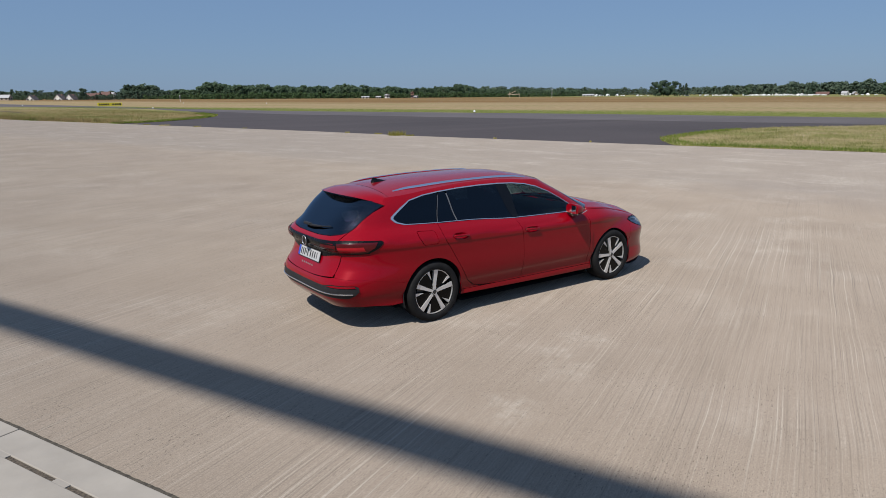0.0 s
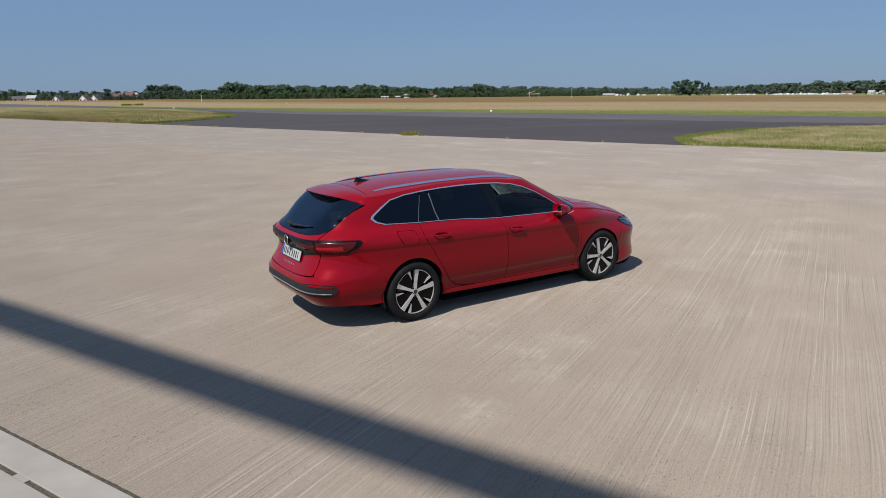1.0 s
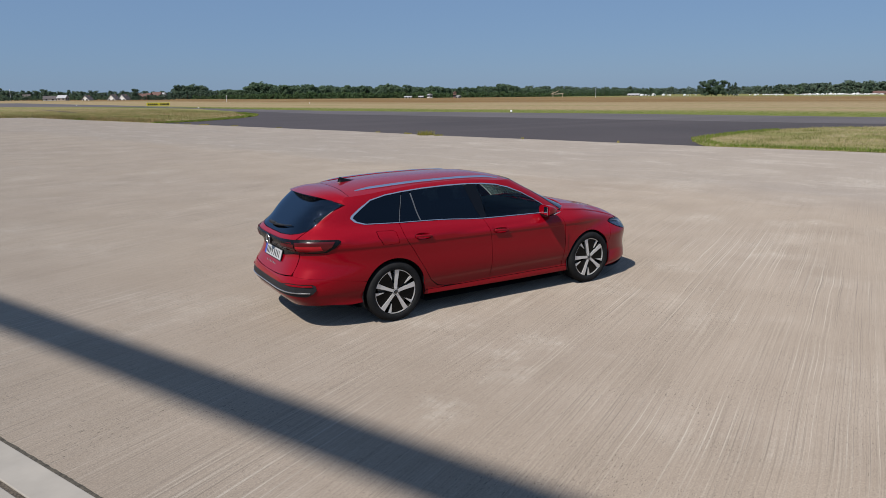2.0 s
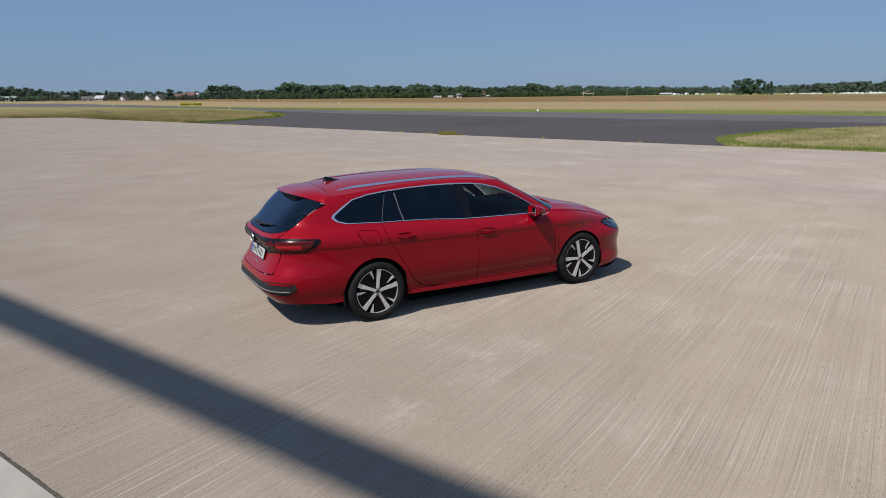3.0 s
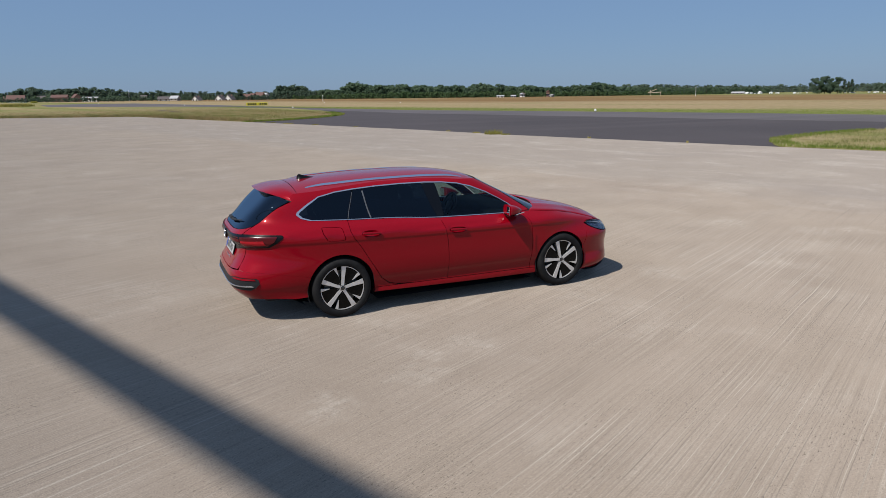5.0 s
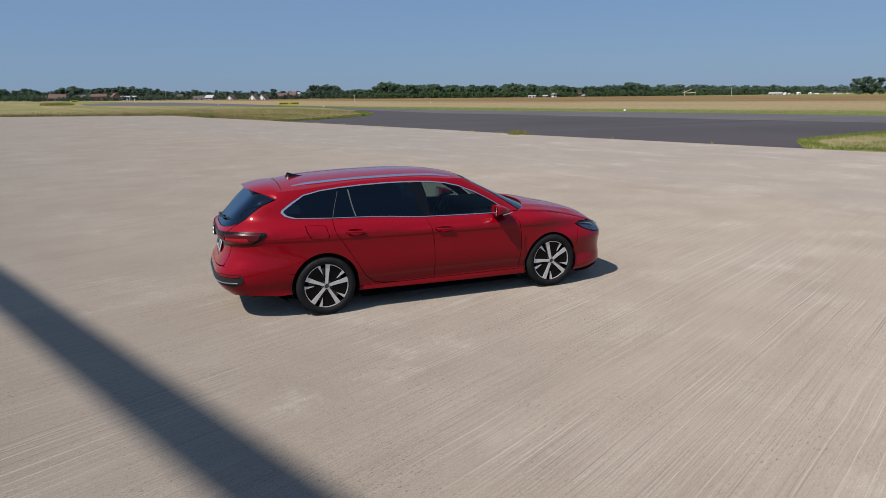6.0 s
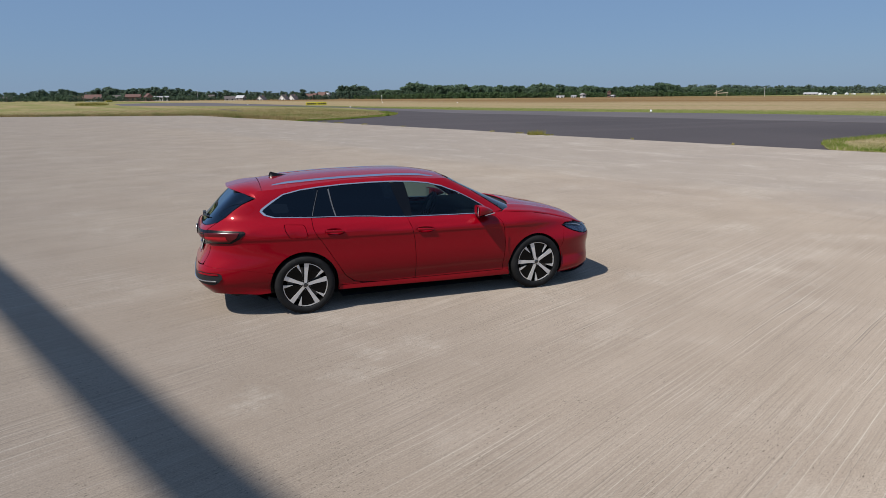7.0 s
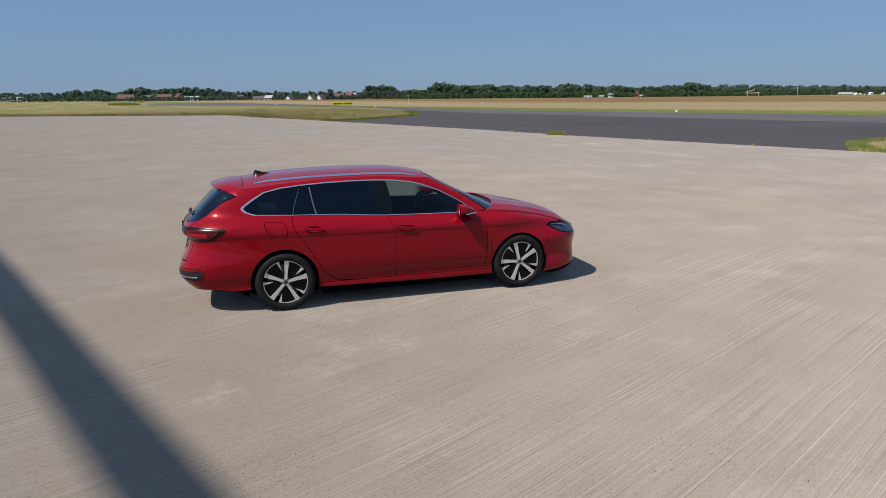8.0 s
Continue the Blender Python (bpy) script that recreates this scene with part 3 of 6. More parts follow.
grass("meadow_grass", scatter(RIGHT_NEAR, 60000, 2, clumped), M_SHORT, "short mottled green and straw grass on the island", (0.04, 0.14), 0.012, 2)
grass("meadow_grass", scatter(RIGHT_NEAR, 9000, 3, rim([(30.3, -12), (25.7, 5.2), *RIGHT_NEAR[:5]], 0.9)), M_GREEN, "short green grass along the asphalt", (0.05, 0.15), 0.014, 3)
grass("meadow_grass", scatter(LEFT_NEAR, 50000, 4, lambda x, y: min(1.0, max(0.02, 1.3 - math.hypot(x - 10, y - 66) / 95))), M_BLADE, "dry waving grass along the apron", (0.05, 0.20), 0.022, 4)
STRIP = [taxi_point(TAXI_FAR + 0.1, -90), taxi_point(TAXI_FAR + 13, -90), taxi_point(TAXI_FAR + 13, 190), taxi_point(TAXI_FAR + 0.1, 190)]
grass("meadow_grass", scatter(STRIP, 22000, 7, clumped), M_GREEN, "ragged green grass beyond the taxiway", (0.02, 0.10), 0.03, 7)
grass("meadow_grass", scatter(LEFT_EDGE, 5000, 5, rim(LEFT_NEAR[:6], 1.6)), M_GREEN, "short green grass along the asphalt", (0.08, 0.2), 0.05, 5)

grass("meadow_grass", scatter([(9.5, 65), (12, 84), (8, 112), (-16, 126), (-44, 142), (-46, 132), (-19, 116), (-1, 103), (3, 86)], 12000, 8, rim([(9.0, 66.4), (3.8, 86.5), (0.4, 104.9), (-18, 118.2), (-42, 134.2)], 2.6)), M_BLADE, "ragged straw and green grass along the apron", (0.15, 0.50), 0.026, 8)


def weeds(place, r, n, tall, seed):
    rnd = random.Random(seed)
    pts = []
    for _ in range(n):
        a, q = rnd.uniform(0, 6.283), r * rnd.random() ** 0.6
        pts.append((place[0] + q * math.cos(a) * 1.0, place[1] + q * math.sin(a), 0.0))
    ob = grass("weed", pts, M_WEED, "yellow-green weed tuft in the apron's edge joint", tall, 0.012, seed)
    ob["category"] = "weed"
    return ob


weeds((18.05, 29.3), 0.55, 520, (0.08, 0.34), 21)
weeds((18.35, 28.3), 0.30, 160, (0.04, 0.12), 22)
for k, (s, r, n) in enumerate([(34.3, 0.16, 60), (31.3, 0.25, 90), (46, 0.2, 60), (52.5, 0.3, 120), (57.5, 0.5, 160), (60.5, 0.35, 130), (62.5, 0.25, 60), (22.5, 0.1, 30), (17.0, 0.1, 24)]):
    for (x0, y0), (x1, y1) in zip(APRON_EDGE, APRON_EDGE[1:]):
        if y0 <= s < y1:
            u = (s - y0) / (y1 - y0)
            weeds((x0 + (x1 - x0) * u + 0.1, s), r, n, (0.03, 0.12), 30 + k)

# ---- trees ----


def tree_arrays(rnd, h, spread, leaves_n, leaf, trunk=0.25, conic=0.0):
    """Vertices and faces of a tree: tapered trunk, limbs, and a crown of lobes made of leaf clumps."""
    verts, faces, mats = [], [], []

    def rod(a, b, r0, r1, seg=5):
        a, b = Vector(a), Vector(b)
        q = Vector((0, 0, 1)).rotation_difference(b - a)
        k = len(verts)
        for p, r in ((a, r0), (b, r1)):
            for i in range(seg):
                t = 2 * math.pi * i / seg
                verts.append(p + q @ Vector((r * math.cos(t), r * math.sin(t), 0)))
        for i in range(seg):
            faces.append((k + i, k + (i + 1) % seg, k + seg + (i + 1) % seg, k + seg + i))
            mats.append(1)
    top = Vector((rnd.uniform(-0.05, 0.05) * h, rnd.uniform(-0.05, 0.05) * h, h * 0.75))
    rod((0, 0, -0.3), top * 0.55, h * 0.022, h * 0.014)
    rod(top * 0.55, top, h * 0.014, h * 0.004)
    lobes = []
    count = rnd.randint(15, 21)
    for i in range(count):
        z = h * (trunk + (0.92 - trunk) * (i + rnd.random()) / count)
        reach = spread * (1 - conic * z / h) * rnd.uniform(0.25, 0.85) * (1.0 if z < 0.6 * h else 0.75)
        t = rnd.uniform(0, 6.283)
        c = Vector((reach * math.cos(t), reach * math.sin(t), min(z, h * 0.86)))
        lobes.append((c, spread * rnd.uniform(0.28, 0.46) * (1 - conic * 0.6 * z / h)))
        rod(top * min(0.9, 0.35 + 0.5 * z / h), c, h * 0.007, h * 0.002, 4)
    lobes.append((Vector((top.x, top.y, h * 0.84)), spread * 0.32 * (1 - conic * 0.5)))
    for _ in range(leaves_n):
        c, r = lobes[rnd.randrange(len(lobes))]
        d = Vector((rnd.gauss(0, 1), rnd.gauss(0, 1), rnd.gauss(0, 0.8))).normalized() * r * rnd.random() ** 0.4
        p = c + Vector((d.x, d.y, d.z * 0.85))
        face = (d.normalized() * 0.45 + Vector((p.x, p.y, 0)) / (spread * 1.6) + Vector((rnd.gauss(0, 0.16), rnd.gauss(0, 0.16), 0.60))).normalized()
        a = face.orthogonal().normalized()
        a = Matrix.Rotation(rnd.uniform(0, 6.283), 3, face) @ a
        b = face.cross(a)
        s = leaf * rnd.uniform(0.5, 1.2)
        k = len(verts)
        verts.extend((p - a * s, p + b * s * 0.7, p + a * s, p - b * s * 0.6))
        faces.append((k, k + 1, k + 2, k + 3))
        mats.append(0)
    return verts, faces, mats


def tree_mesh(name, seed, h, spread, n, leaf, material, conic=0.0):
    vs, fs, ms = tree_arrays(random.Random(seed), h, spread, n, leaf, trunk=0.10, conic=conic)
    thing = new(name)
    crown_f = [f for f, k in zip(fs, ms) if k == 0]
    raw("crown", vs, crown_f, material, thing)
    raw("trunk", vs, [f for f, k in zip(fs, ms) if k == 1], M_BARK, thing)
    return thing


def wood(name, label, trees, seed, n_leaf, leaf, mats):
    """A far wood as one mesh: many trees at bearings, distances and heights."""
    rnd = random.Random(seed)
    V, F, K = [], [], []
    kinds = [tree_arrays(random.Random(seed + 50 + i), 10.0, rnd.uniform(3.4, 4.8), n_leaf, leaf, trunk=0.08, conic=rnd.choice((0, 0, 0.3, 0.6))) for i in range(9)]
    for bearing, d, h in trees:
        vs, fs, ms = kinds[rnd.randrange(9)]
        p, k, s, t = far(bearing, d), len(V), h / 10.0, rnd.uniform(0, 6.283)
        c, sn = math.cos(t) * s, math.sin(t) * s
        wx = rnd.uniform(0.9, 1.3)
        V.extend((p.x + (v.x * c - v.y * sn) * wx, p.y + (v.x * sn + v.y * c) * wx, p.z + v.z * s) for v in vs)
        F.extend(tuple(i + k for i in f) for f in fs)
        K.extend(0 if m == 0 else 1 for m in ms)
    ob = raw(name, V, F, mats)
    ob.data.polygons.foreach_set("material_index", K)
    return tagged(ob, label, "wood", kind="stuff")


def belt(rnd, b0, b1, n, near, deep, tall):
    """n trees between two bearings; distance and height are tables over the bearing."""
    out = []
    for i in range(n):
        b = b0 + (b1 - b0) * (i + rnd.random()) / n
        d = lerp_table(near, b) + deep * rnd.random() ** 1.5
        swell = 1.0 + 0.12 * noise.noise((b * 1.3 + 0.37, 0.31, 0.7)) + 0.20 * noise.noise((b * 3.9, 0.6, 7.4))
        out.append((b, d, lerp_table(tall, b) * swell * rnd.uniform(0.72, 1.06)))
    return out

rnd = random.Random(11)
NEAR = [(20, 1250), (36, 1150), (40, 1050), (46, 800), (55, 650), (65, 600), (73, 600), (80, 650), (90, 800), (106, 900)]
TALL = [(40, 8), (49, 8), (52, 9), (53, 12.5), (54.5, 10.5), (58, 9.6), (60, 10.5), (62, 11.5), (66, 11), (69, 11), (71.5, 12.5), (73.3, 13.2), (74, 9.5), (76, 9), (80, 8), (84, 8.5), (86, 9), (89, 10),
        (90.5, 13), (93, 13.5), (95.5, 15.5), (97.3, 16), (97.8, 10), (99, 12), (100.5, 12), (103, 10.5), (107, 11.5)]
wood("far_wood", "dark green broadleaf wood along the airfield's edge", belt(rnd, 41, 76, 640, NEAR, 70, TALL), 100, 290, 0.85, [M_LEAF, M_BARK])
wood("far_wood", "bright green shrubs before the wood", belt(rnd, 44, 78, 230, [(b, d - 28) for b, d in NEAR], 14, [(44, 3.6), (56, 5.0), (66, 5.4), (72, 5.0), (78, 3.4)]), 700, 170, 1.05, [M_BUSH, M_BARK])
wood("far_wood", "dark green trees between the village houses", belt(rnd, 76, 112, 330, [(b, d + 25) for b, d in NEAR], 110, TALL), 200, 280, 0.85, [M_LEAF2, M_BARK])
wood("far_wood", "distant wooded hill behind the caravans", belt(rnd, 8, 34, 360, [(8, 1300), (34, 1450)], 500, [(8, 25), (28, 24), (31, 22), (33, 17), (34, 15)]), 300, 240, 1.0, [M_HAZY_HILL, M_BARK])
wood("far_wood", "low distant wood on the skyline", belt(rnd, 32, 56, 330, [(32, 1900), (56, 1700)], 500, [(32, 20), (40, 19), (50, 24), (56, 26)]), 400, 160, 0.9, [M_HAZY_HILL, M_BARK])
wood("far_wood", "wooded rise behind the village", belt(rnd, 76.8, 79.3, 40, [(76, 900), (80, 900)], 60, [(76, 16), (80, 17)]), 500, 290, 0.85, [M_LEAF2, M_BARK])

wood("far_wood", "low garden trees and hedges before the village", belt(rnd, 80, 108, 210, [(80, 600), (90, 640), (108, 720)], 25, [(80, 3.2), (90, 4.2), (97, 5.5), (108, 4.5)]), 600, 170, 1.05, [M_LEAF, M_BARK])

wood("far_wood", "garden bushes before the village houses", belt(rnd, 79.4, 82.5, 30, [(79, 582), (83, 582)], 10, [(79, 4.4), (83, 3.6)]), 800, 170, 1.05, [M_LEAF2, M_BARK])
wood("far_wood", "garden bushes before the village houses", belt(rnd, 90, 99, 60, [(90, 580), (99, 580)], 10, [(90, 3.2), (99, 3.2)]), 900, 170, 1.05, [M_LEAF2, M_BARK])

base_trees = [tree_mesh("tree", 61, 16.5, 6.2, 3200, 0.6, M_LEAF2), tree_mesh("tree", 62, 15.5, 5.2, 3000, 0.55, M_LEAF), tree_mesh("tree", 63, 14.0, 3.4, 2200, 0.5, M_LEAF2, 0.75)]
for ob, (b, d) in zip(base_trees, [(37.4, 720), (36.6, 728), (35.75, 735)]):
    ob.location = far(b, d)
    tagged(ob, "tall dark green tree beside the caravan site", "tree", "trees by the caravan site")
for k, b, d, s, t in [(0, 38.0, 735, 0.92, 40), (1, 37.0, 745, 0.95, 100), (2, 36.2, 722, 0.98, 50), (1, 37.7, 715, 0.8, 200), (2, 35.95, 740, 0.85, 10)]:
    m = pose(*far(b, d), 0, 0, t)
    copy_thing(base_trees[k], m @ Matrix.Diagonal((s, s, s, 1)))
for k, b, d, s in [(0, 82.0, 590, 0.55), (2, 29.8, 860, 0.9), (2, 28.2, 850, 1.0), (0, 27.1, 860, 0.75), (2, 25.3, 860, 0.95), (2, 24.1, 850, 0.9), (1, 31.4, 850, 0.8), (1, 41.9, 800, 0.62), (0, 32.9, 840, 0.6), (1, 22.6, 850, 0.9)]:
    ob = copy_thing(base_trees[k], pose(*far(b, d), 0, 0, b * 50) @ Matrix.Diagonal((s, s, s, 1)))
    tagged(ob, "single dark tree at the edge of the airfield", "tree", "single far trees")


def house(bearing, d, w, depth, wall_h, roof_h, wall, roof, turn, label):
    """A gabled house; turn 0 shows its gable."""
    thing = tagged(new("house"), label, "house", "village houses")
    thing.matrix_world = pose(*far(bearing, d), 0, 0, bearing - 90 + turn)
    hw, hd = w / 2, depth / 2
    vs = [(-hw, -hd, -0.5), (hw, -hd, -0.5), (hw, hd, -0.5), (-hw, hd, -0.5), (-hw, -hd, wall_h), (hw, -hd, wall_h), (hw, hd, wall_h), (-hw, hd, wall_h), (0, -hd, wall_h + roof_h), (0, hd, wall_h + roof_h)]
    raw("wall", vs, [(0, 1, 5, 8, 4), (2, 3, 7, 9, 6), (1, 2, 6, 5), (3, 0, 4, 7)], wall, thing)
    o, t = 0.4, 0.22
    for sgn in (-1, 1):
        e = sgn * (hw + o)
        drop = roof_h * o / hw
        rv = [(e, -hd - o, wall_h - drop), (e, hd + o, wall_h - drop), (0, hd + o, wall_h + roof_h), (0, -hd - o, wall_h + roof_h)]
        rv += [(x, y, z + t) for x, y, z in rv]
        raw("roof", rv, [(0, 1, 2, 3), (7, 6, 5, 4), (0, 4, 5, 1), (1, 5, 6, 2), (2, 6, 7, 3), (3, 7, 4, 0)], roof, thing)
    n = max(2, int(w / 3.2))
    for i in range(n):
        bm = bmesh.new()
        box(bm, (1.1, 0.1, 1.2), (-hw + w * (i + 0.5) / n, -hd - 0.03, min(1.6, wall_h * 0.6)))
        part("window", bm, M_WINDOW, thing)
    for i in range(max(2, int(depth / 3.5))):
        bm = bmesh.new()
        box(bm, (0.1, 1.1, 1.2), (-hw - 0.03, -hd + depth * (i + 0.5) / max(2, int(depth / 3.5)), min(1.6, wall_h * 0.6)))
        part("window", bm, M_WINDOW, thing)
    bm = bmesh.new()
    box(bm, (0.6, 0.6, 1.4), (hw * 0.3, hd * 0.3, wall_h + roof_h * 0.85))
    part("chimney", bm, M_BRICKWALL, thing)
    return thing


WHITE_GABLE = "white rendered village house with a steep dark roof"
RED_HOUSE = "village house with a red tiled roof"
for b, d, w, dep, wh, rh, wall, roof, turn, label in [
    (104.8, 760, 9, 9, 3, 3, M_WHITEWALL, M_DARKROOF, 70, "low white house with a dark roof"), (104.0, 770, 8, 9, 3, 3, M_WHITEWALL, M_GREYROOF, 80, "low white house with a grey roof"),
    (102.6, 780, 9, 12, 3, 3, M_CREAMWALL, M_DARKROOF, 90, "low cream house with a dark roof"), (98.4, 770, 10, 14, 2.6, 3, M_BRICKWALL, M_REDROOF, 85, RED_HOUSE), (97.9, 750, 8, 9, 2.6, 4, M_WHITEWALL, M_REDROOF, 70, RED_HOUSE),
    (97.23, 596, 12, 16, 2.6, 4.4, M_WHITEWALL, M_REDROOF, 80, "white house with a large red tiled roof"), (95.7, 730, 8, 10, 3, 4, M_CREAMWALL, M_DARKROOF, 70, "cream house with a dark roof"), (95.1, 740, 9, 12, 2.6, 3.4, M_WHITEWALL, M_GREYROOF, 85, "white house with a grey roof"),
    (94.54, 600, 11, 15, 4.6, 2.6, M_BRICKWALL, M_REDROOF, 80, "tall red brick house with a red roof"), (93.5, 605, 7, 8, 4.6, 3.4, M_BRICKWALL, M_REDROOF, 20, "red brick house with a white gable strip"), (92.6, 596, 9, 15, 3.8, 1.0, M_WHITEWALL, M_GREYROOF, 85, "long white flat hall"),
    (89.0, 690, 7, 8, 3, 3.4, M_BRICKWALL, M_DARKROOF, 70, RED_HOUSE), (87.6, 600, 8, 12, 1.8, 2.6, M_WHITEWALL, M_DARKROOF, 80, "white house with a wide grey roof"),
    (86.8, 596, 7, 9, 2.6, 2.6, M_CREAMWALL, M_GREYROOF, 60, "cream house with a hipped grey roof"), (85.23, 585, 7.5, 8, 0.8, 4.0, M_WHITEWALL, M_DARKROOF, -36, WHITE_GABLE), (83.5, 585, 9.0, 8, 0.8, 4.8, M_WHITEWALL, M_DARKROOF, -38, WHITE_GABLE),
    (82.78, 585, 8.6, 8, 0.8, 5.0, M_WHITEWALL, M_DARKROOF, -38, WHITE_GABLE), (81.5, 602, 8, 10, 3.0, 3.4, M_BRICKWALL, M_REDROOF, 80, RED_HOUSE), (81.05, 606, 7, 9, 3.2, 3.8, M_BRICKWALL, M_REDROOF, 30, RED_HOUSE),
    (80.5, 610, 8, 9, 4.2, 4.0, M_BRICKWALL, M_REDROOF, 65, RED_HOUSE), (80.1, 640, 5, 6, 6.2, 1.4, M_WHITEWALL, M_GREYROOF, 60, "narrow white tower house"),
    (61.2, 566, 4, 8, 1.3, 0.7, M_WHITEWALL, M_GREYROOF, 80, "low white shed at the wood's edge"), (60.15, 566, 3, 5, 1.4, 0.7, M_WHITEWALL, M_GREYROOF, 80, "low white shed at the wood's edge"), (59.44, 566, 3.8, 5, 3.4, 0.8, M_WHITEWALL, M_GREYROOF, 30, "white cube-shaped house at the wood's edge"),
    (57.4, 566, 2.6, 3, 5.6, 0.8, M_BRICKWALL, M_REDROOF, 20, "slim red brick tower by the wood"), (57.1, 566, 4, 4, 1.6, 0.7, M_WHITEWALL, M_GREYROOF, 60, "low white shed at the wood's edge"),
    (26.4, 870, 12, 18, 2.0, 3.0, M_BRICKWALL, M_REDROOF, 85, RED_HOUSE), (25.0, 870, 7, 9, 2.8, 3.2, M_WHITEWALL, M_GREYROOF, 60, "white house with a grey roof"), (24.4, 880, 6, 9, 2.4, 2.8, M_CREAMWALL, M_GREYROOF, 20, "cream house with a grey roof"),
    (43.1, 820, 12, 18, 1.6, 1.8, M_CREAMWALL, M_GREYROOF, 80, "pale farm shed beside the field")]:
    house(b, d, w * 0.75, dep * 0.7, wh * 0.72, rh * 0.72, wall, roof, turn, label)


def caravan():
    thing = tagged(new("caravan"), "white touring caravan parked on the grass", "caravan", "caravans on the site")
    bm = bmesh.new()
    box(bm, (5.6, 2.3, 2.1), (0, 0, 1.55), 0.35)
    part("body", bm, M_WHITEMETAL, thing)
    for x in (-1.5, 1.3):
        for s in (-1, 1):
            bm = bmesh.new()
            box(bm, (1.3, 0.05, 0.6), (x, s * 1.16, 1.75))
            part("window", bm, M_WINDOW, thing)
    for s in (-1, 1):
        bm = bmesh.new()
        tube(bm, (0, s * 0.95, 0.33), (0, s * 1.15, 0.33), 0.33, seg=12)
        part("wheel", bm, M_BLACKPAINT, thing)
    bm = bmesh.new()
    tube(bm, (2.7, 0, 0.5), (4.0, 0, 0.45), 0.06)
    part("drawbar", bm, M_STEEL, thing)
    return thing


def tent():
    thing = tagged(new("tent"), "white peaked tent between the caravans", "tent", "tents on the site")
    hw, hd, h, top = 2.2, 2.2, 1.9, 3.4
    vs = [(-hw, -hd, 0), (hw, -hd, 0), (hw, hd, 0), (-hw, hd, 0), (-hw, -hd, h), (hw, -hd, h), (hw, hd, h), (-hw, hd, h)]
    raw("wall", vs, [(0, 1, 5, 4), (1, 2, 6, 5), (2, 3, 7, 6), (3, 0, 4, 7)], M_WHITEMETAL, thing)
    o = 0.2
    raw("roof", [(-hw - o, -hd - o, h), (hw + o, -hd - o, h), (hw + o, hd + o, h), (-hw - o, hd + o, h), (0, 0, top)], [(0, 1, 4), (1, 2, 4), (2, 3, 4), (3, 0, 4), (3, 2, 1, 0)], M_WHITEMETAL, thing)
    bm = bmesh.new()
    box(bm, (1.0, 0.06, 1.6), (0, -hd - 0.02, 0.8))
    part("doorway", bm, M_WINDOW, thing)
    return thing


kinds = [caravan(), tent()]
used = [False, False]
rnd = random.Random(17)
for b0, b1, n in [(41.5, 42.5, 4), (40.2, 40.9, 4), (38.5, 39.4, 4), (35.4, 36.1, 4), (34.1, 34.9, 4), (32.4, 33.9, 13), (29.7, 31.6, 20), (26.0, 29.5, 36), (22.8, 25.4, 9)]:
    for i in range(n):
        b, d, s = b0 + (b1 - b0) * (i + rnd.random()) / n, rnd.uniform(740, 900), rnd.uniform(0.42, 0.85)
        k = 1 if rnd.random() < 0.3 else 0
        m = pose(*far(b, d), 0, 0, b - 90 + rnd.uniform(-90, 90)) @ Matrix.Diagonal((s, s, s, 1))
        if used[k]:
            copy_thing(kinds[k], m)
        else:
            kinds[k].matrix_world, used[k] = m, True


def taxi_sign(place, width, turn, label):
    thing = tagged(new("taxiway_sign"), label, "sign")
    thing.matrix_world = pose(place[0], place[1], land(*place[:2]), 0, 0, turn)
    bm = bmesh.new()
    box(bm, (width, 0.25, 0.75), (0, 0, 0.72), 0.02)
    part("board", bm, M_YELLOW, thing)
    for i in range(4):
        bm = bmesh.new()
        box(bm, (0.1, 0.1, 0.4), (-width / 2 + width * (i + 0.5) / 4, 0, 0.18))
        part("leg", bm, M_STEEL, thing)
    x = -width / 2 + 0.35
    rnd2 = random.Random(5)
    while x < width / 2 - 0.5:
        w = rnd2.uniform(0.18, 0.42)
        if not -0.2 < x < 0.2:
            bm = bmesh.new()
            box(bm, (w, 0.03, 0.42), (x + w / 2, -0.135, 0.72))
            part("bar", bm, M_BLACKPAINT, thing)
        x += w + 0.12
    return thing


taxi_sign((29.6, 187.0), 5.6, -14, "long yellow taxiway sign with dark lettering bars")
taxi_sign((-48.5, 420.0), 3.0, 8, "small yellow board beyond the taxiway")


def marker(place, h, label):
    thing = tagged(new("edge_marker"), label, "marker", "white edge markers")
    bm = bmesh.new()
    tube(bm, (0, 0, 0), (0, 0, h * 0.7), 0.05)
    part("stem", bm, M_STEEL, thing)
    bm = bmesh.new()
    tube(bm, (0, 0, h * 0.35), (0, 0, h), h * 0.45, h * 0.28, 12)
    part("cap", bm, M_WHITEMETAL, thing)
    thing.location = (place[0], place[1], land(*place[:2]))
    return thing


one = marker((51.5, 64.6), 0.33, "white runway edge marker in the grass")
for p in [(31.5, 150.0), (63.5, 246.0), (78, 205), (14.5, 240), (-14.5, 330)]:
    copy_thing(one, pose(p[0], p[1], land(*p)))


def mast(bearing, d, h):
    thing = tagged(new("mast"), "thin pale metal mast at the field's edge", "mast")
    thing.location = far(bearing, d)
    bm = bmesh.new()
    tube(bm, (0, 0, 0), (0, 0, h), 0.09, 0.06)
    part("pole", bm, M_WHITEMETAL, thing)
    bm = bmesh.new()
    box(bm, (0.35, 0.35, 0.4), (0, 0, h), 0.08)
    part("head", bm, M_WHITEMETAL, thing)
    return thing


mast(46.1, 480, 5.5)
mast(75.6, 330, 2.6)
mast(90.0, 600, 8.0)


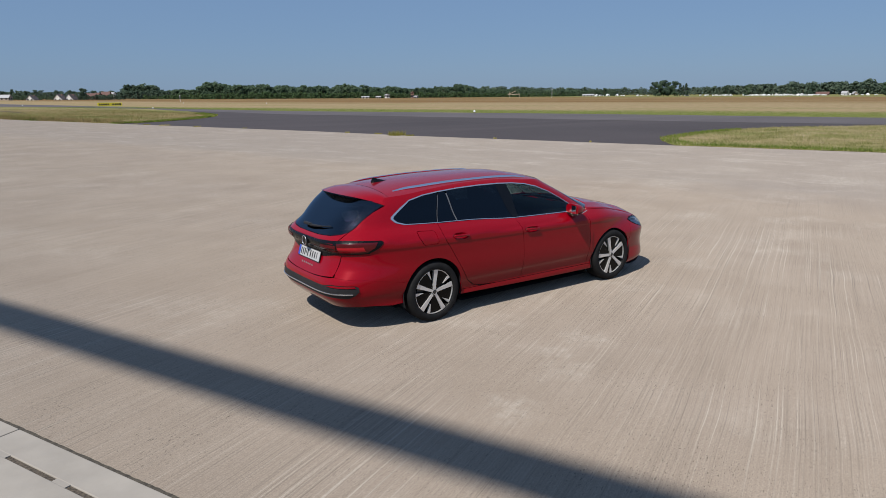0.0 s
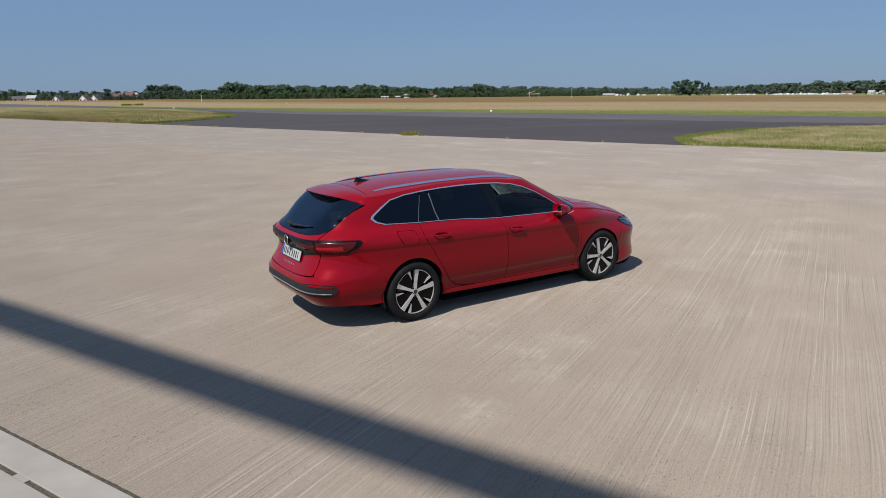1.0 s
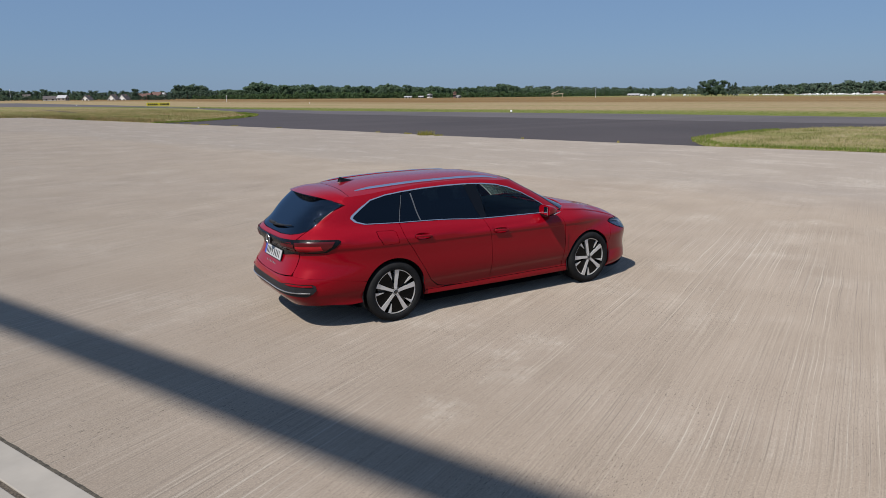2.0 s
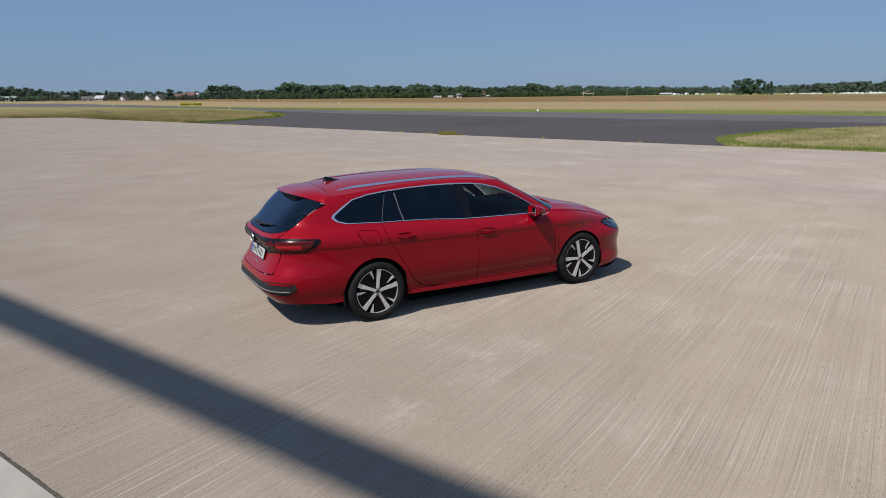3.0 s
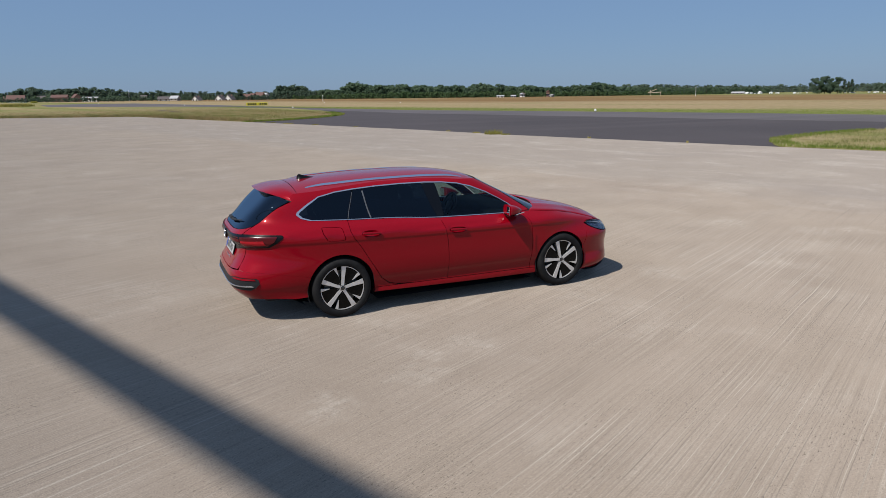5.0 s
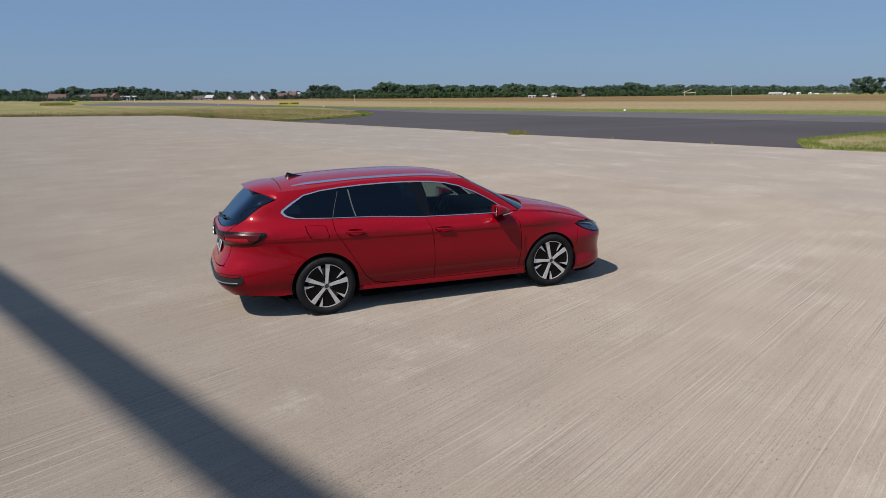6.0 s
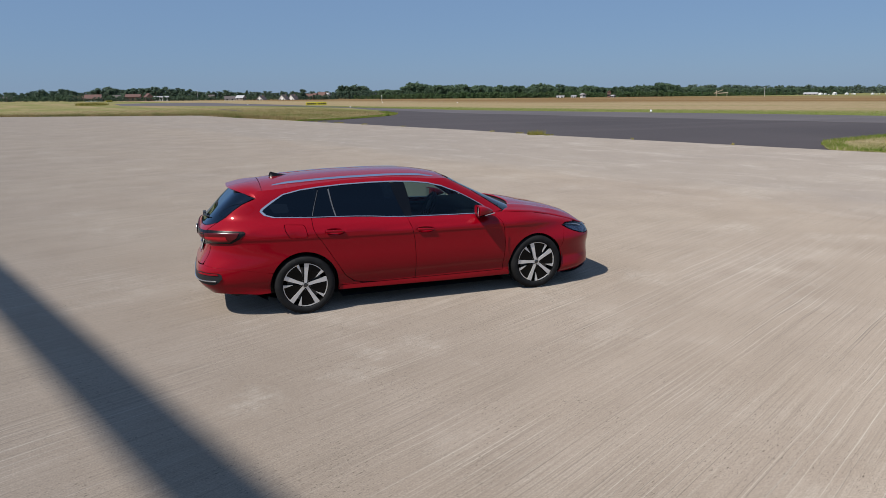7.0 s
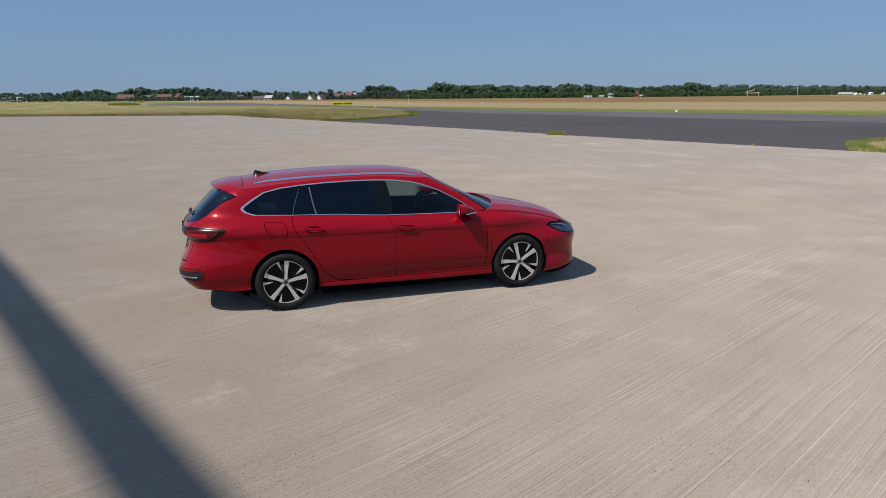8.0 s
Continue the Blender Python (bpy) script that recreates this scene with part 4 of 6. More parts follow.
def timber_frame(bearing, d):
    thing = tagged(new("timber_mast"), "pale timber mast with slanted arms and a low rail", "mast")
    thing.matrix_world = pose(*far(bearing, d), 0, 0, bearing - 90)
    for name, a, b, r in [("post", (0, 0, 0), (0, 0, 4.6), 0.2), ("arm", (-1.6, 0, 2.4), (4.6, 0, 5.0), 0.2), ("arm", (-1.6, 0, 2.7), (2.0, 0, 2.4), 0.16), ("rail", (1.6, 0, 2.4), (8, 0, 2.7), 0.28)]:
        bm = bmesh.new()
        tube(bm, a, b, r)
        part(name, bm, M_TIMBER, thing)
    bm = bmesh.new()
    box(bm, (0.3, 0.3, 2.6), (7.4, 0, 1.3))
    part("post", bm, M_TIMBER, thing)
    return thing


timber_frame(49.45, 560)


def glider():
    thing = tagged(new("glider"), "white glider parked on the grass with one wing low", "glider")
    thing.matrix_world = pose(*far(105.95, 340), 0, 0, 107) @ Matrix.Diagonal((1.5, 1.5, 1.5, 1))
    bm = bmesh.new()
    for sgn in (-1, 1):
        k = [bm.verts.new(p) for p in ((0.5, 0, 1.0), (-0.5, 0, 1.0), (-0.25, sgn * 8.5, 1.25), (0.15, sgn * 8.5, 1.25), (0.5, 0, 1.12), (-0.5, 0, 1.05), (-0.25, sgn * 8.5, 1.29), (0.15, sgn * 8.5, 1.31))]
        for f in ((0, 1, 2, 3), (7, 6, 5, 4), (0, 3, 7, 4), (1, 5, 6, 2), (3, 2, 6, 7)):
            bm.faces.new([k[i] for i in f])
    part("wing", bm, M_WHITEMETAL, thing)
    bm = bmesh.new()
    tube(bm, (2.6, 0, 0.75), (-0.6, 0, 0.95), 0.25, 0.42, 14)
    tube(bm, (-0.6, 0, 0.95), (-4.4, 0, 1.05), 0.40, 0.1, 14)
    part("fuselage", bm, M_WHITEMETAL, thing, smooth=True)
    bm = bmesh.new()
    box(bm, (0.7, 0.06, 1.3), (-4.3, 0, 1.6), 0.02)
    part("fin", bm, M_WHITEMETAL, thing)
    bm = bmesh.new()
    tube(bm, (0.6, -0.06, 0.25), (0.6, 0.06, 0.25), 0.26, seg=12)
    part("wheel", bm, M_BLACKPAINT, thing)
    return thing


glider()
weeds_far = scatter([(-46, 290), (-42, 286), (-37, 288), (-35, 296), (-40, 300), (-45, 298)], 1500, 44)
grass("meadow_bush", weeds_far, M_WEED, "yellow-green tall weeds beyond the taxiway", (0.3, 1.3), 0.12, 44)

# ---- the car ----


def car_paint():
    m = Nodes("red_metallic_paint")
    v = m.coords()
    fl = m.node("TexVoronoi", {"Scale": 900.0}, {"Vector": v}).outputs["Color"]
    f = m.node("SeparateColor", links={0: fl}).outputs[0]
    dust = m.noise(v, 2.2, 6)
    m.bsdf.inputs["Coat IOR"].default_value = 1.37
    return m.put(color=m.ramp(f, (0.0, (0.230, 0.0006, 0.0062)), (1.0, (0.290, 0.0009, 0.0092))), metal=0.06, spec=0.04, rough=m.grey(f, 0, 1, 0.30, 0.40), coat=1.0,
                 coat_rough=m.grey(dust, 0.3, 0.75, 0.02, 0.07))


def tinted_glass(name, tint, gloss=0.02, front=0.035, power=4.0, sheen=(1, 1, 1)):
    """A thin pane: it lets light through by its tint and mirrors by Fresnel."""
    m = Nodes(name)
    m.tree.nodes.remove(m.bsdf)
    clear = m.node("BsdfTransparent", {0: (*tint, 1)})
    shine = m.node("BsdfGlossy", {"Roughness": gloss, "Color": (*sheen, 1)})
    face = m.node("LayerWeight", {0: 0.5}).outputs["Facing"]
    fres = m.grey(m.math("POWER", face, power), 0.0, 1.0, front, 0.95)
    mix = m.node("MixShader", links={0: fres, 1: clear.outputs[0], 2: shine.outputs[0]})
    m.tree.links.new(mix.outputs[0], m.out.inputs[0])
    return m.mat


M_RED = car_paint()
M_GLOSSBLACK = simple("gloss_black", (0.003, 0.003, 0.0035), 0.26, vary=0.2, spec=0.3)
M_PLASTIC = simple("black_plastic", (0.022, 0.022, 0.024), 0.5, vary=0.2, scale=30, spec=0.3)
M_CHROME = simple("satin_chrome", (0.74, 0.74, 0.77), 0.24, metal=0.9, vary=0.04)
M_PILLAR = simple("glazed_black", (0.003, 0.003, 0.004), 0.05, vary=0.2, spec=0.35)
M_RUBBER = simple("tyre_rubber", (0.013, 0.013, 0.0135), 0.75, vary=0.3, scale=12, bump=0.2, spec=0.2)
M_ALLOY = simple("machined_alloy", (0.80, 0.79, 0.78), 0.36, metal=0.6, vary=0.06, scale=20)
M_RIMBLACK = simple("black_rim_lacquer", (0.003, 0.003, 0.003), 0.25, vary=0.3, spec=0.2)
M_DISC = simple("brake_steel", (0.10, 0.095, 0.09), 0.4, metal=0.8)
M_DIVIDER = simple("grey_divider", (0.10, 0.105, 0.115), 0.4, spec=0.4)
M_RAIL = simple("satin_aluminium", (0.90, 0.90, 0.92), 0.16, metal=1.0, vary=0.04)
M_PRIVACY = tinted_glass("privacy_glass", (0.008, 0.014, 0.024), 0.012, 0.045, sheen=(0.66, 0.82, 1.0))
M_REARGLASS = tinted_glass("rear_glass", (0.008, 0.014, 0.024), 0.008, 0.09, 4.5, sheen=(0.62, 0.80, 1.0))
M_CLEAR = tinted_glass("green_tinted_glass", (0.40, 0.50, 0.49), 0.02, 0.030, sheen=(0.70, 0.85, 1.0))
M_SCREEN = tinted_glass("windscreen_glass", (0.34, 0.46, 0.48), 0.02, 0.05, 2.2)
M_LAMPRED = simple("red_lens", (0.085, 0.002, 0.004), 0.22, vary=0.1, coat=0.1)
M_LAMPPINK = simple("red_reflector", (0.36, 0.006, 0.012), 0.22, vary=0.1, coat=0.1)
M_LAMPCLEAR = tinted_glass("headlamp_lens", (0.72, 0.75, 0.80))
M_LAMPBOWL = simple("headlamp_bowl", (0.16, 0.19, 0.25), 0.25, metal=0.7, vary=0.7, scale=30)
M_PLATEWHITE = simple("plate_white", (0.46, 0.46, 0.46), 0.45, vary=0.03)
M_PLATEBLUE = simple("plate_blue", (0.02, 0.06, 0.40), 0.45)
M_FABRIC = simple("seat_fabric", (0.012, 0.013, 0.016), 0.9, vary=0.2, scale=40, spec=0.1)
M_MIRROR = simple("mirror_silver", (0.9, 0.9, 0.9), 0.02, metal=1.0, vary=0.0)

car = tagged(new("estate_car"), "clean metallic red estate car with chrome window trim parked on concrete", "car")


def skin(q, z, upper, off=0.0):
    """A point of the car's skin and its outward normal, off metres out."""
    e = 0.004
    p = Vector(shell(q, z, upper))
    a = Vector(shell(q + e, z, upper)) - Vector(shell(q - e, z, upper))
    b = Vector(shell(q, z + e, upper)) - Vector(shell(q, z - e, upper))
    n = a.cross(b)
    if n.length < 1e-12:
        n = Vector((0, -1, 0))
    n.normalize()
    return p + n * off, n


def dense(poly, step):
    out = []
    for i in range(len(poly)):
        a, b = Vector(poly[i]), Vector(poly[(i + 1) % len(poly)])
        k = max(1, math.ceil((b - a).length / step))
        out += [a.lerp(b, j / k) for j in range(k)]
    return out


def rounded(poly, r, only=None):
    """Cuts a polygon's corners into short arcs."""
    out, n = [], len(poly)
    for i in range(n):
        p, a, b = Vector(poly[i]), Vector(poly[i - 1]), Vector(poly[(i + 1) % n])
        if only is not None and i not in only:
            out.append(tuple(p))
            continue
        d = min(r, (a - p).length * 0.45, (b - p).length * 0.45)
        s, t = p + (a - p).normalized() * d, p + (b - p).normalized() * d
        for k in range(5):
            u = k / 4
            out.append(tuple(s * (1 - u) ** 2 + p * 2 * u * (1 - u) + t * u * u))
    return out


def shrink(poly, d):
    """Moves a polygon's edge inwards by d."""
    n = len(poly)
    area = sum(poly[i - 1][0] * poly[i][1] - poly[i][0] * poly[i - 1][1] for i in range(n))
    s = 1 if area > 0 else -1
    out = []
    for i in range(n):
        a, p, b = Vector(poly[i - 1]), Vector(poly[i]), Vector(poly[(i + 1) % n])
        u, v = (p - a), (b - p)
        t = (u.normalized() if u.length > 1e-9 else Vector((0, 0))) + (v.normalized() if v.length > 1e-9 else Vector((0, 0)))
        if t.length < 1e-6:
            out.append(tuple(p))
            continue
        t.normalize()
        out.append((p.x - s * t.y * d, p.y + s * t.x * d))
    return out


def patch(poly, where, step=0.035, holes=(), thick=0.012, rows=()):
    """A shaped sheet cut to a polygon, with turned-in edges: vertices, normals and faces. where(a, b) gives a place and its normal."""
    from mathutils.geometry import delaunay_2d_cdt
    loops = [dense(p, step) for p in (poly, *holes)]
    pts, edges = [], []
    for lp in loops:
        k = len(pts)
        pts += lp
        edges += [(k + i, k + (i + 1) % len(lp)) for i in range(len(lp))]
    xs, ys = [p.x for p in loops[0]], [p.y for p in loops[0]]
    rim_pts = np.array([tuple(p) for p in pts])
    spine = []
    for row in rows:
        for i in range(int((max(xs) - min(xs)) / 0.04)):
            x = min(xs) + (i + 0.5) * 0.04
            y = row(x)
            if inside(loops[0], x, y) and not any(inside(h, x, y) for h in loops[1:]) and ((rim_pts - (x, y)) ** 2).sum(1).min() > 0.0075 ** 2:
                spine.append(Vector((x, y)))
    pts += spine
    nx, ny = int((max(xs) - min(xs)) / step) + 1, int((max(ys) - min(ys)) / step) + 1
    for i in range(nx):
        for j in range(ny):
            x, y = min(xs) + (i + (0.5 if j % 2 else 0.0)) * step, min(ys) + (j + 0.5) * step
            if inside(loops[0], x, y) and not any(inside(h, x, y) for h in loops[1:]) and ((rim_pts - (x, y)) ** 2).sum(1).min() > (0.45 * step) ** 2 and not any(abs(row(x) - y) < 0.013 for row in rows):
                pts.append(Vector((x, y)))
    vs, _, fs, *_ = delaunay_2d_cdt(pts, edges, [], 0, 1e-5)
    keep = []
    for f in fs:
        x, y = sum(vs[i].x for i in f) / 3, sum(vs[i].y for i in f) / 3
        if inside(loops[0], x, y) and not any(inside(h, x, y) for h in loops[1:]):
            keep.append(tuple(f))
    verts, normals = [], []
    for v in vs:
        p, n = where(v.x, v.y)
        verts.append(p)
        normals.append(n)
    faces = keep
    if faces:
        f = faces[0]
        g = (verts[f[1]] - verts[f[0]]).cross(verts[f[2]] - verts[f[0]])
        if g.dot(normals[f[0]]) < 0:
            faces = [tuple(reversed(t)) for t in faces]
    if thick:
        for lp in loops:
            k, n = len(verts), len(lp)
            ring = [where(p.x, p.y) for p in lp]
            for i, (p, nn) in enumerate(ring):
                along = (ring[(i + 1) % n][0] - ring[i - 1][0])
                side = along.cross(nn)
                side = side.normalized() if side.length > 1e-9 else nn
                verts += [p.copy(), p - nn * thick]
                normals += [(side + nn * 0.4).normalized(), side]
            for i in range(n):
                a, b = k + 2 * i, k + 2 * ((i + 1) % n)
                faces.append((a, a + 1, b + 1, b))
    return verts, normals, faces


def sheet(name, data, material, parent, label="", flip=False):
    verts, normals, faces = data
    if flip:
        verts = [(v[0], -v[1], v[2]) for v in verts]
        normals = [(n[0], -n[1], n[2]) for n in normals]
        faces = [tuple(reversed(f)) for f in faces]
    ob = raw(name, verts, faces, material, parent, True)
    ob.data.normals_split_custom_set_from_vertices([tuple(n) for n in normals])
    return tagged(ob, label) if label else ob


def flank(points, upper=False):
    """(x, z) points of the side view as (q, z)."""
    return [(q_from_x(x, z, upper), z) for x, z in points]


FOLDS = [lambda q, d=d: 0.840 + d - 0.019 * (q - 1.2) for d in (-0.040, -0.026, -0.014, -0.004, 0.006, 0.020)] + [lambda q, d=d: 0.400 + d for d in (-0.05, -0.028, -0.014, 0.0, 0.014, 0.030)]


def panel(name, poly, material, parent=car, upper=False, off=0.0, step=0.035, holes=(), thick=0.012, both=True, label=""):
    """A panel of the right flank and, as a part of its own, its twin on the left."""
    def where(q, z):
        return skin(q, z, upper, off(q, z) if callable(off) else off)
    data = patch(poly, where, step, holes, thick, FOLDS if material is M_RED and not name.endswith("bumper") else ())
    made = [sheet(name, data, material, parent, label)]
    if both:
        made.append(sheet(name, data, material, parent, label, True))
    return made


def arc(cx, cz, r, a0, a1, n=20):
    return [(cx + r * math.cos(radians(a0 + (a1 - a0) * i / n)), cz + r * math.sin(radians(a0 + (a1 - a0) * i / n))) for i in range(n + 1)]


# roof line and bonnet line
ROOF = [(-0.85, 1.385), (-0.5, 1.430), (-0.2, 1.463), (0.2, 1.490), (0.6, 1.503), (1.0, 1.505), (1.4, 1.492), (1.65, 1.460), (1.80, 1.429), (2.0, 1.38)]
BONNET = [(2.2, 0.995), (2.47, 0.981), (2.82, 0.945), (3.10, 0.886), (3.30, 0.834), (3.45, 0.788), (3.58, 0.742), (3.68, 0.705), (3.72, 0.69)]


def roof_z(x, y):
    return smooth_table(ROOF, x) - (0.062 - 0.026 * ease(x, 1.45, 1.85) - 0.006 * ease(x, -0.1, -0.5)) * (abs(y) / 0.555) ** 2.4


def roof_edge(x):
    lo, hi = 1.25, 1.475
    for _ in range(30):
        z = (lo + hi) / 2
        y = shell(q_from_x(x, z, True), z, True)[1]
        if roof_z(x, y) > z:
            lo = z
        else:
            hi = z
    return Vector(shell(q_from_x(x, lo, True), lo, True))


# panel outlines in the side view
FLAP = rounded([(-0.20, 1.022), (0.036, 1.006), (0.066, 0.868), (-0.140, 0.868)], 0.035)
DLO = [(2.235, 0.990), (2.06, 0.980), (1.605, 0.992), (1.207, 1.004), (0.80, 1.034), (0.394, 1.056), (0.121, 1.066), (-0.287, 1.088), (-0.385, 1.117), (-0.426, 1.158), (-0.41, 1.185), (-0.294, 1.262), (-0.163, 1.330), (0.025, 1.367),
       (0.238, 1.386), (0.503, 1.400), (0.80, 1.406), (1.107, 1.403), (1.328, 1.391), (1.52, 1.367), (1.688, 1.324), (1.88, 1.244), (2.046, 1.154), (2.152, 1.09), (2.25, 1.02)]
PANE = shrink(DLO, 0.0060)
PANE = [(x + 0.024 * ease(x, -0.12, -0.36), z - 0.004 * ease(z, 1.18, 1.30)) for x, z in PANE]
REAR_ARCH, FRONT_ARCH = (0.0, 0.334, 0.377), (2.841, 0.334, 0.362)
TAIL_LIGHT = [(-0.615, 0.975), (-0.598, 0.962), (-0.606, 0.945), (-0.66, 0.898), (-0.742, 0.851), (-0.83, 0.847)]

SPOILER_SIDE = [(q_from_x(e.x, e.z, True), e.z) for e in (roof_edge(-0.38),)] + [(q_from_x(-0.424, 1.372, True), 1.372), (q_from_x(-0.464, 1.337, True), 1.337), (q_from_y(0.648, 1.297), 1.297)]
side = flank([(2.44, 0.988), (2.25, 1.127), (2.05, 1.255), (1.90, 1.335)], True)
for i in range(26):
    e = roof_edge(1.78 - (1.78 + 0.385) * i / 25)
    side.append((q_from_x(e.x, e.z, True), e.z))
side += SPOILER_SIDE[1:]
side += [(q_from_y(y, z), z) for y, z in ((0.642, 1.24), (0.632, 1.17), (0.622, 1.10), (0.614, 1.058), (0.606, 1.02), (0.600, 0.985))]
side += flank([(-0.80, 0.985)]) + flank(TAIL_LIGHT) + [(q_from_y(0.598, 0.838), 0.838), (q_from_y(0.59, 0.74), 0.74), (q_from_y(0.585, 0.645), 0.645), (q_from_y(0.60, 0.604), 0.604)]
side += flank([(-0.80, 0.582), (-0.60, 0.548), (-0.42, 0.512)]) + flank(arc(*REAR_ARCH, 153, -14, 30))
side += flank([(0.40, 0.288), (0.55, 0.286), (0.650, 0.290), (0.553, 0.312), (0.457, 0.392), (0.367, 0.544), (0.258, 0.725), (0.173, 0.852), (0.117, 0.991), (0.116, 1.066)])
side += flank(DLO[7:] + [(2.30, 0.985)], True)
panel("side_panel", side, M_RED, upper=True, holes=[flank(FLAP)], step=0.04)
panel("fuel_flap", shrink(flank(FLAP), 0.004), M_RED, both=False)

front_door = [(2.290, 0.968), (2.303, 0.962), (2.371, 0.884), (2.405, 0.737), (2.406, 0.486), (2.394, 0.277), (1.2865, 0.283), (1.2865, 0.553), (1.2785, 0.747), (1.2495, 0.889), (1.2115, 1.001), (1.605, 0.990), (2.06, 0.977)]
rear_door = [(1.2072, 1.001), (1.2445, 0.889), (1.2735, 0.747), (1.2815, 0.553), (1.2815, 0.283), (0.903, 0.284), (0.660, 0.297), (0.562, 0.319), (0.463, 0.395), (0.373, 0.544), (0.264, 0.725), (0.179, 0.852), (0.123, 0.991), (0.122, 1.062), (0.394, 1.053), (0.80, 1.031)]


def oval(cx, cz, a, b, tilt=0.0, n=22):
    out = []
    for i in range(n):
        t = 2 * math.pi * i / n
        x, z = a * math.copysign(abs(math.cos(t)) ** 0.8, math.cos(t)), b * math.copysign(abs(math.sin(t)) ** 0.9, math.sin(t))
        out.append((cx + x, cz + z + tilt * x))
    return out


for outline, (hx, hz) in ((front_door, (1.404, 0.857)), (rear_door, (0.352, 0.912))):
    cup = flank(oval(hx, hz, 0.112, 0.036, -0.05))
    panel("door_lining", shrink(flank(outline), 0.02), M_FABRIC, off=-0.045, step=0.08, thick=0)

    hq = q_from_x(hx, hz)
    wq = (q_from_x(hx + 0.112, hz) - q_from_x(hx - 0.112, hz)) / 2

    def bowl(q, z, hq=hq, wq=wq, hz=hz):
        u = ((q - hq) / wq) ** 2 + ((z - hz + 0.0056 * (q - hq) / wq) / 0.036) ** 2
        return -0.026 * max(0.0, 1 - u)
    for flip, door in enumerate(panel("door", flank(outline), M_RED, holes=[cup])):
        data = patch(cup, lambda q, z: skin(q, z, False, bowl(q, z)), 0.012, (), 0)
        raw("handle_cup", [(v.x, -v.y if flip else v.y, v.z) for v in data[0]], [tuple(reversed(f)) if flip else f for f in data[2]], M_RED, door, True)
        bm = bmesh.new()
        box(bm, (0.205, 0.020, 0.026), (0, 0, 0), 0.009)
        y = shell(hq, hz)[1]
        s = -1 if flip else 1
        bmesh.ops.transform(bm, matrix=pose(hx, s * (y - 0.010), hz + 0.006, 0, -0 + 2.9, 0), verts=bm.verts)
        part("door_handle", bm, M_RED, door, smooth=True)

wing = flank([(2.300, 0.990), (2.309, 0.964), (2.378, 0.884), (2.411, 0.737), (2.412, 0.486), (2.400, 0.275), (2.478, 0.270)])
wing += flank(arc(*FRONT_ARCH, 190, 24, 30)) + flank([(3.20, 0.52), (3.225, 0.62), (3.235, 0.755), (3.30, 0.783), (3.44, 0.775)])
wing += flank([(x, lerp_table(BONNET, x) - 0.004) for x in (3.44, 3.30, 3.10, 2.95, 2.82, 2.65, 2.47, 2.38)])
panel("front_wing", wing, M_RED, holes=())
panel("sill", flank([(0.372, 0.235), (0.40, 0.282), (0.903, 0.278), (1.284, 0.277), (2.397, 0.271), (2.478, 0.265), (2.486, 0.205), (1.7, 0.210), (1.0, 0.223)]), M_RED, thick=0.03)

# nose: bumper, grille, headlights
HEAD = [(3.245, 0.757), (3.31, 0.777), (3.42, 0.772), (3.50, 0.760), (3.574, 0.738)]
head = flank(HEAD) + [(q_from_y(0.46, 0.716, False), 0.716), (q_from_y(0.40, 0.66, False), 0.66), (q_from_y(0.50, 0.632, False), 0.632)] + flank([(3.587, 0.622), (3.50, 0.640), (3.40, 0.672), (3.31, 0.712)])
panel("headlight", shrink(head, 0.003), M_LAMPCLEAR, off=0.001, thick=0.004, label="clear slanted headlight")
panel("headlight_bowl", shrink(head, 0.006), M_LAMPBOWL, off=-0.03, thick=0)
panel("headlight_rim", shrink(head, 0.003), M_GLOSSBLACK, off=-0.001, thick=0.02, holes=[shrink(head, 0.012)])
brow = flank([(3.30, 0.762), (3.42, 0.758), (3.50, 0.746), (3.574, 0.724), (3.574, 0.712), (3.50, 0.734), (3.42, 0.747), (3.34, 0.752)])
panel("running_light", brow, M_PLATEWHITE, off=-0.012, thick=0.004)
for s in (1, -1):
    for y0, x0 in ((0.60, 3.56), (0.50, 3.61)):
        bm = bmesh.new()
        tube(bm, (x0 - 0.06, -s * y0, 0.685), (x0 + 0.015, -s * y0, 0.685), 0.03, 0.034, 14)
        part("projector", bm, M_MIRROR, car)
nose_mid = NOSE_X + ARC
bump = flank([(3.240, 0.748), (3.231, 0.62), (3.206, 0.52)]) + flank(arc(*FRONT_ARCH, 23, -28, 10)) + flank([(3.30, 0.170), (3.45, 0.168)]) + [(q_from_y(0.5, 0.20, False), 0.20), (nose_mid, 0.21)]
bump_top = [(nose_mid, 0.685), (q_from_y(0.3, 0.69, False), 0.69), (q_from_y(0.392, 0.66, False), 0.66), (q_from_y(0.50, 0.628, False), 0.628)] + flank([(3.587, 0.618), (3.50, 0.635), (3.40, 0.667), (3.305, 0.708)])
bump_full = bump + [(2 * nose_mid - q, z) for q, z in reversed(bump[:-1])] + [(2 * nose_mid - q, z) for q, z in reversed(bump_top[1:])] + bump_top
intake = [(nose_mid - 0.62, 0.47), (nose_mid + 0.62, 0.47), (nose_mid + 0.72, 0.27), (nose_mid - 0.72, 0.27)]
panel("front_bumper", bump_full, M_RED, holes=[intake], both=False)
panel("grille", shrink(intake, -0.005), M_PLASTIC, off=-0.02, both=False)
for k in range(4):
    z = 0.30 + 0.045 * k
    panel("grille_bar", [(nose_mid - 0.64, z), (nose_mid + 0.64, z), (nose_mid + 0.64, z + 0.014), (nose_mid - 0.64, z + 0.014)], M_GLOSSBLACK, off=-0.008, both=False)

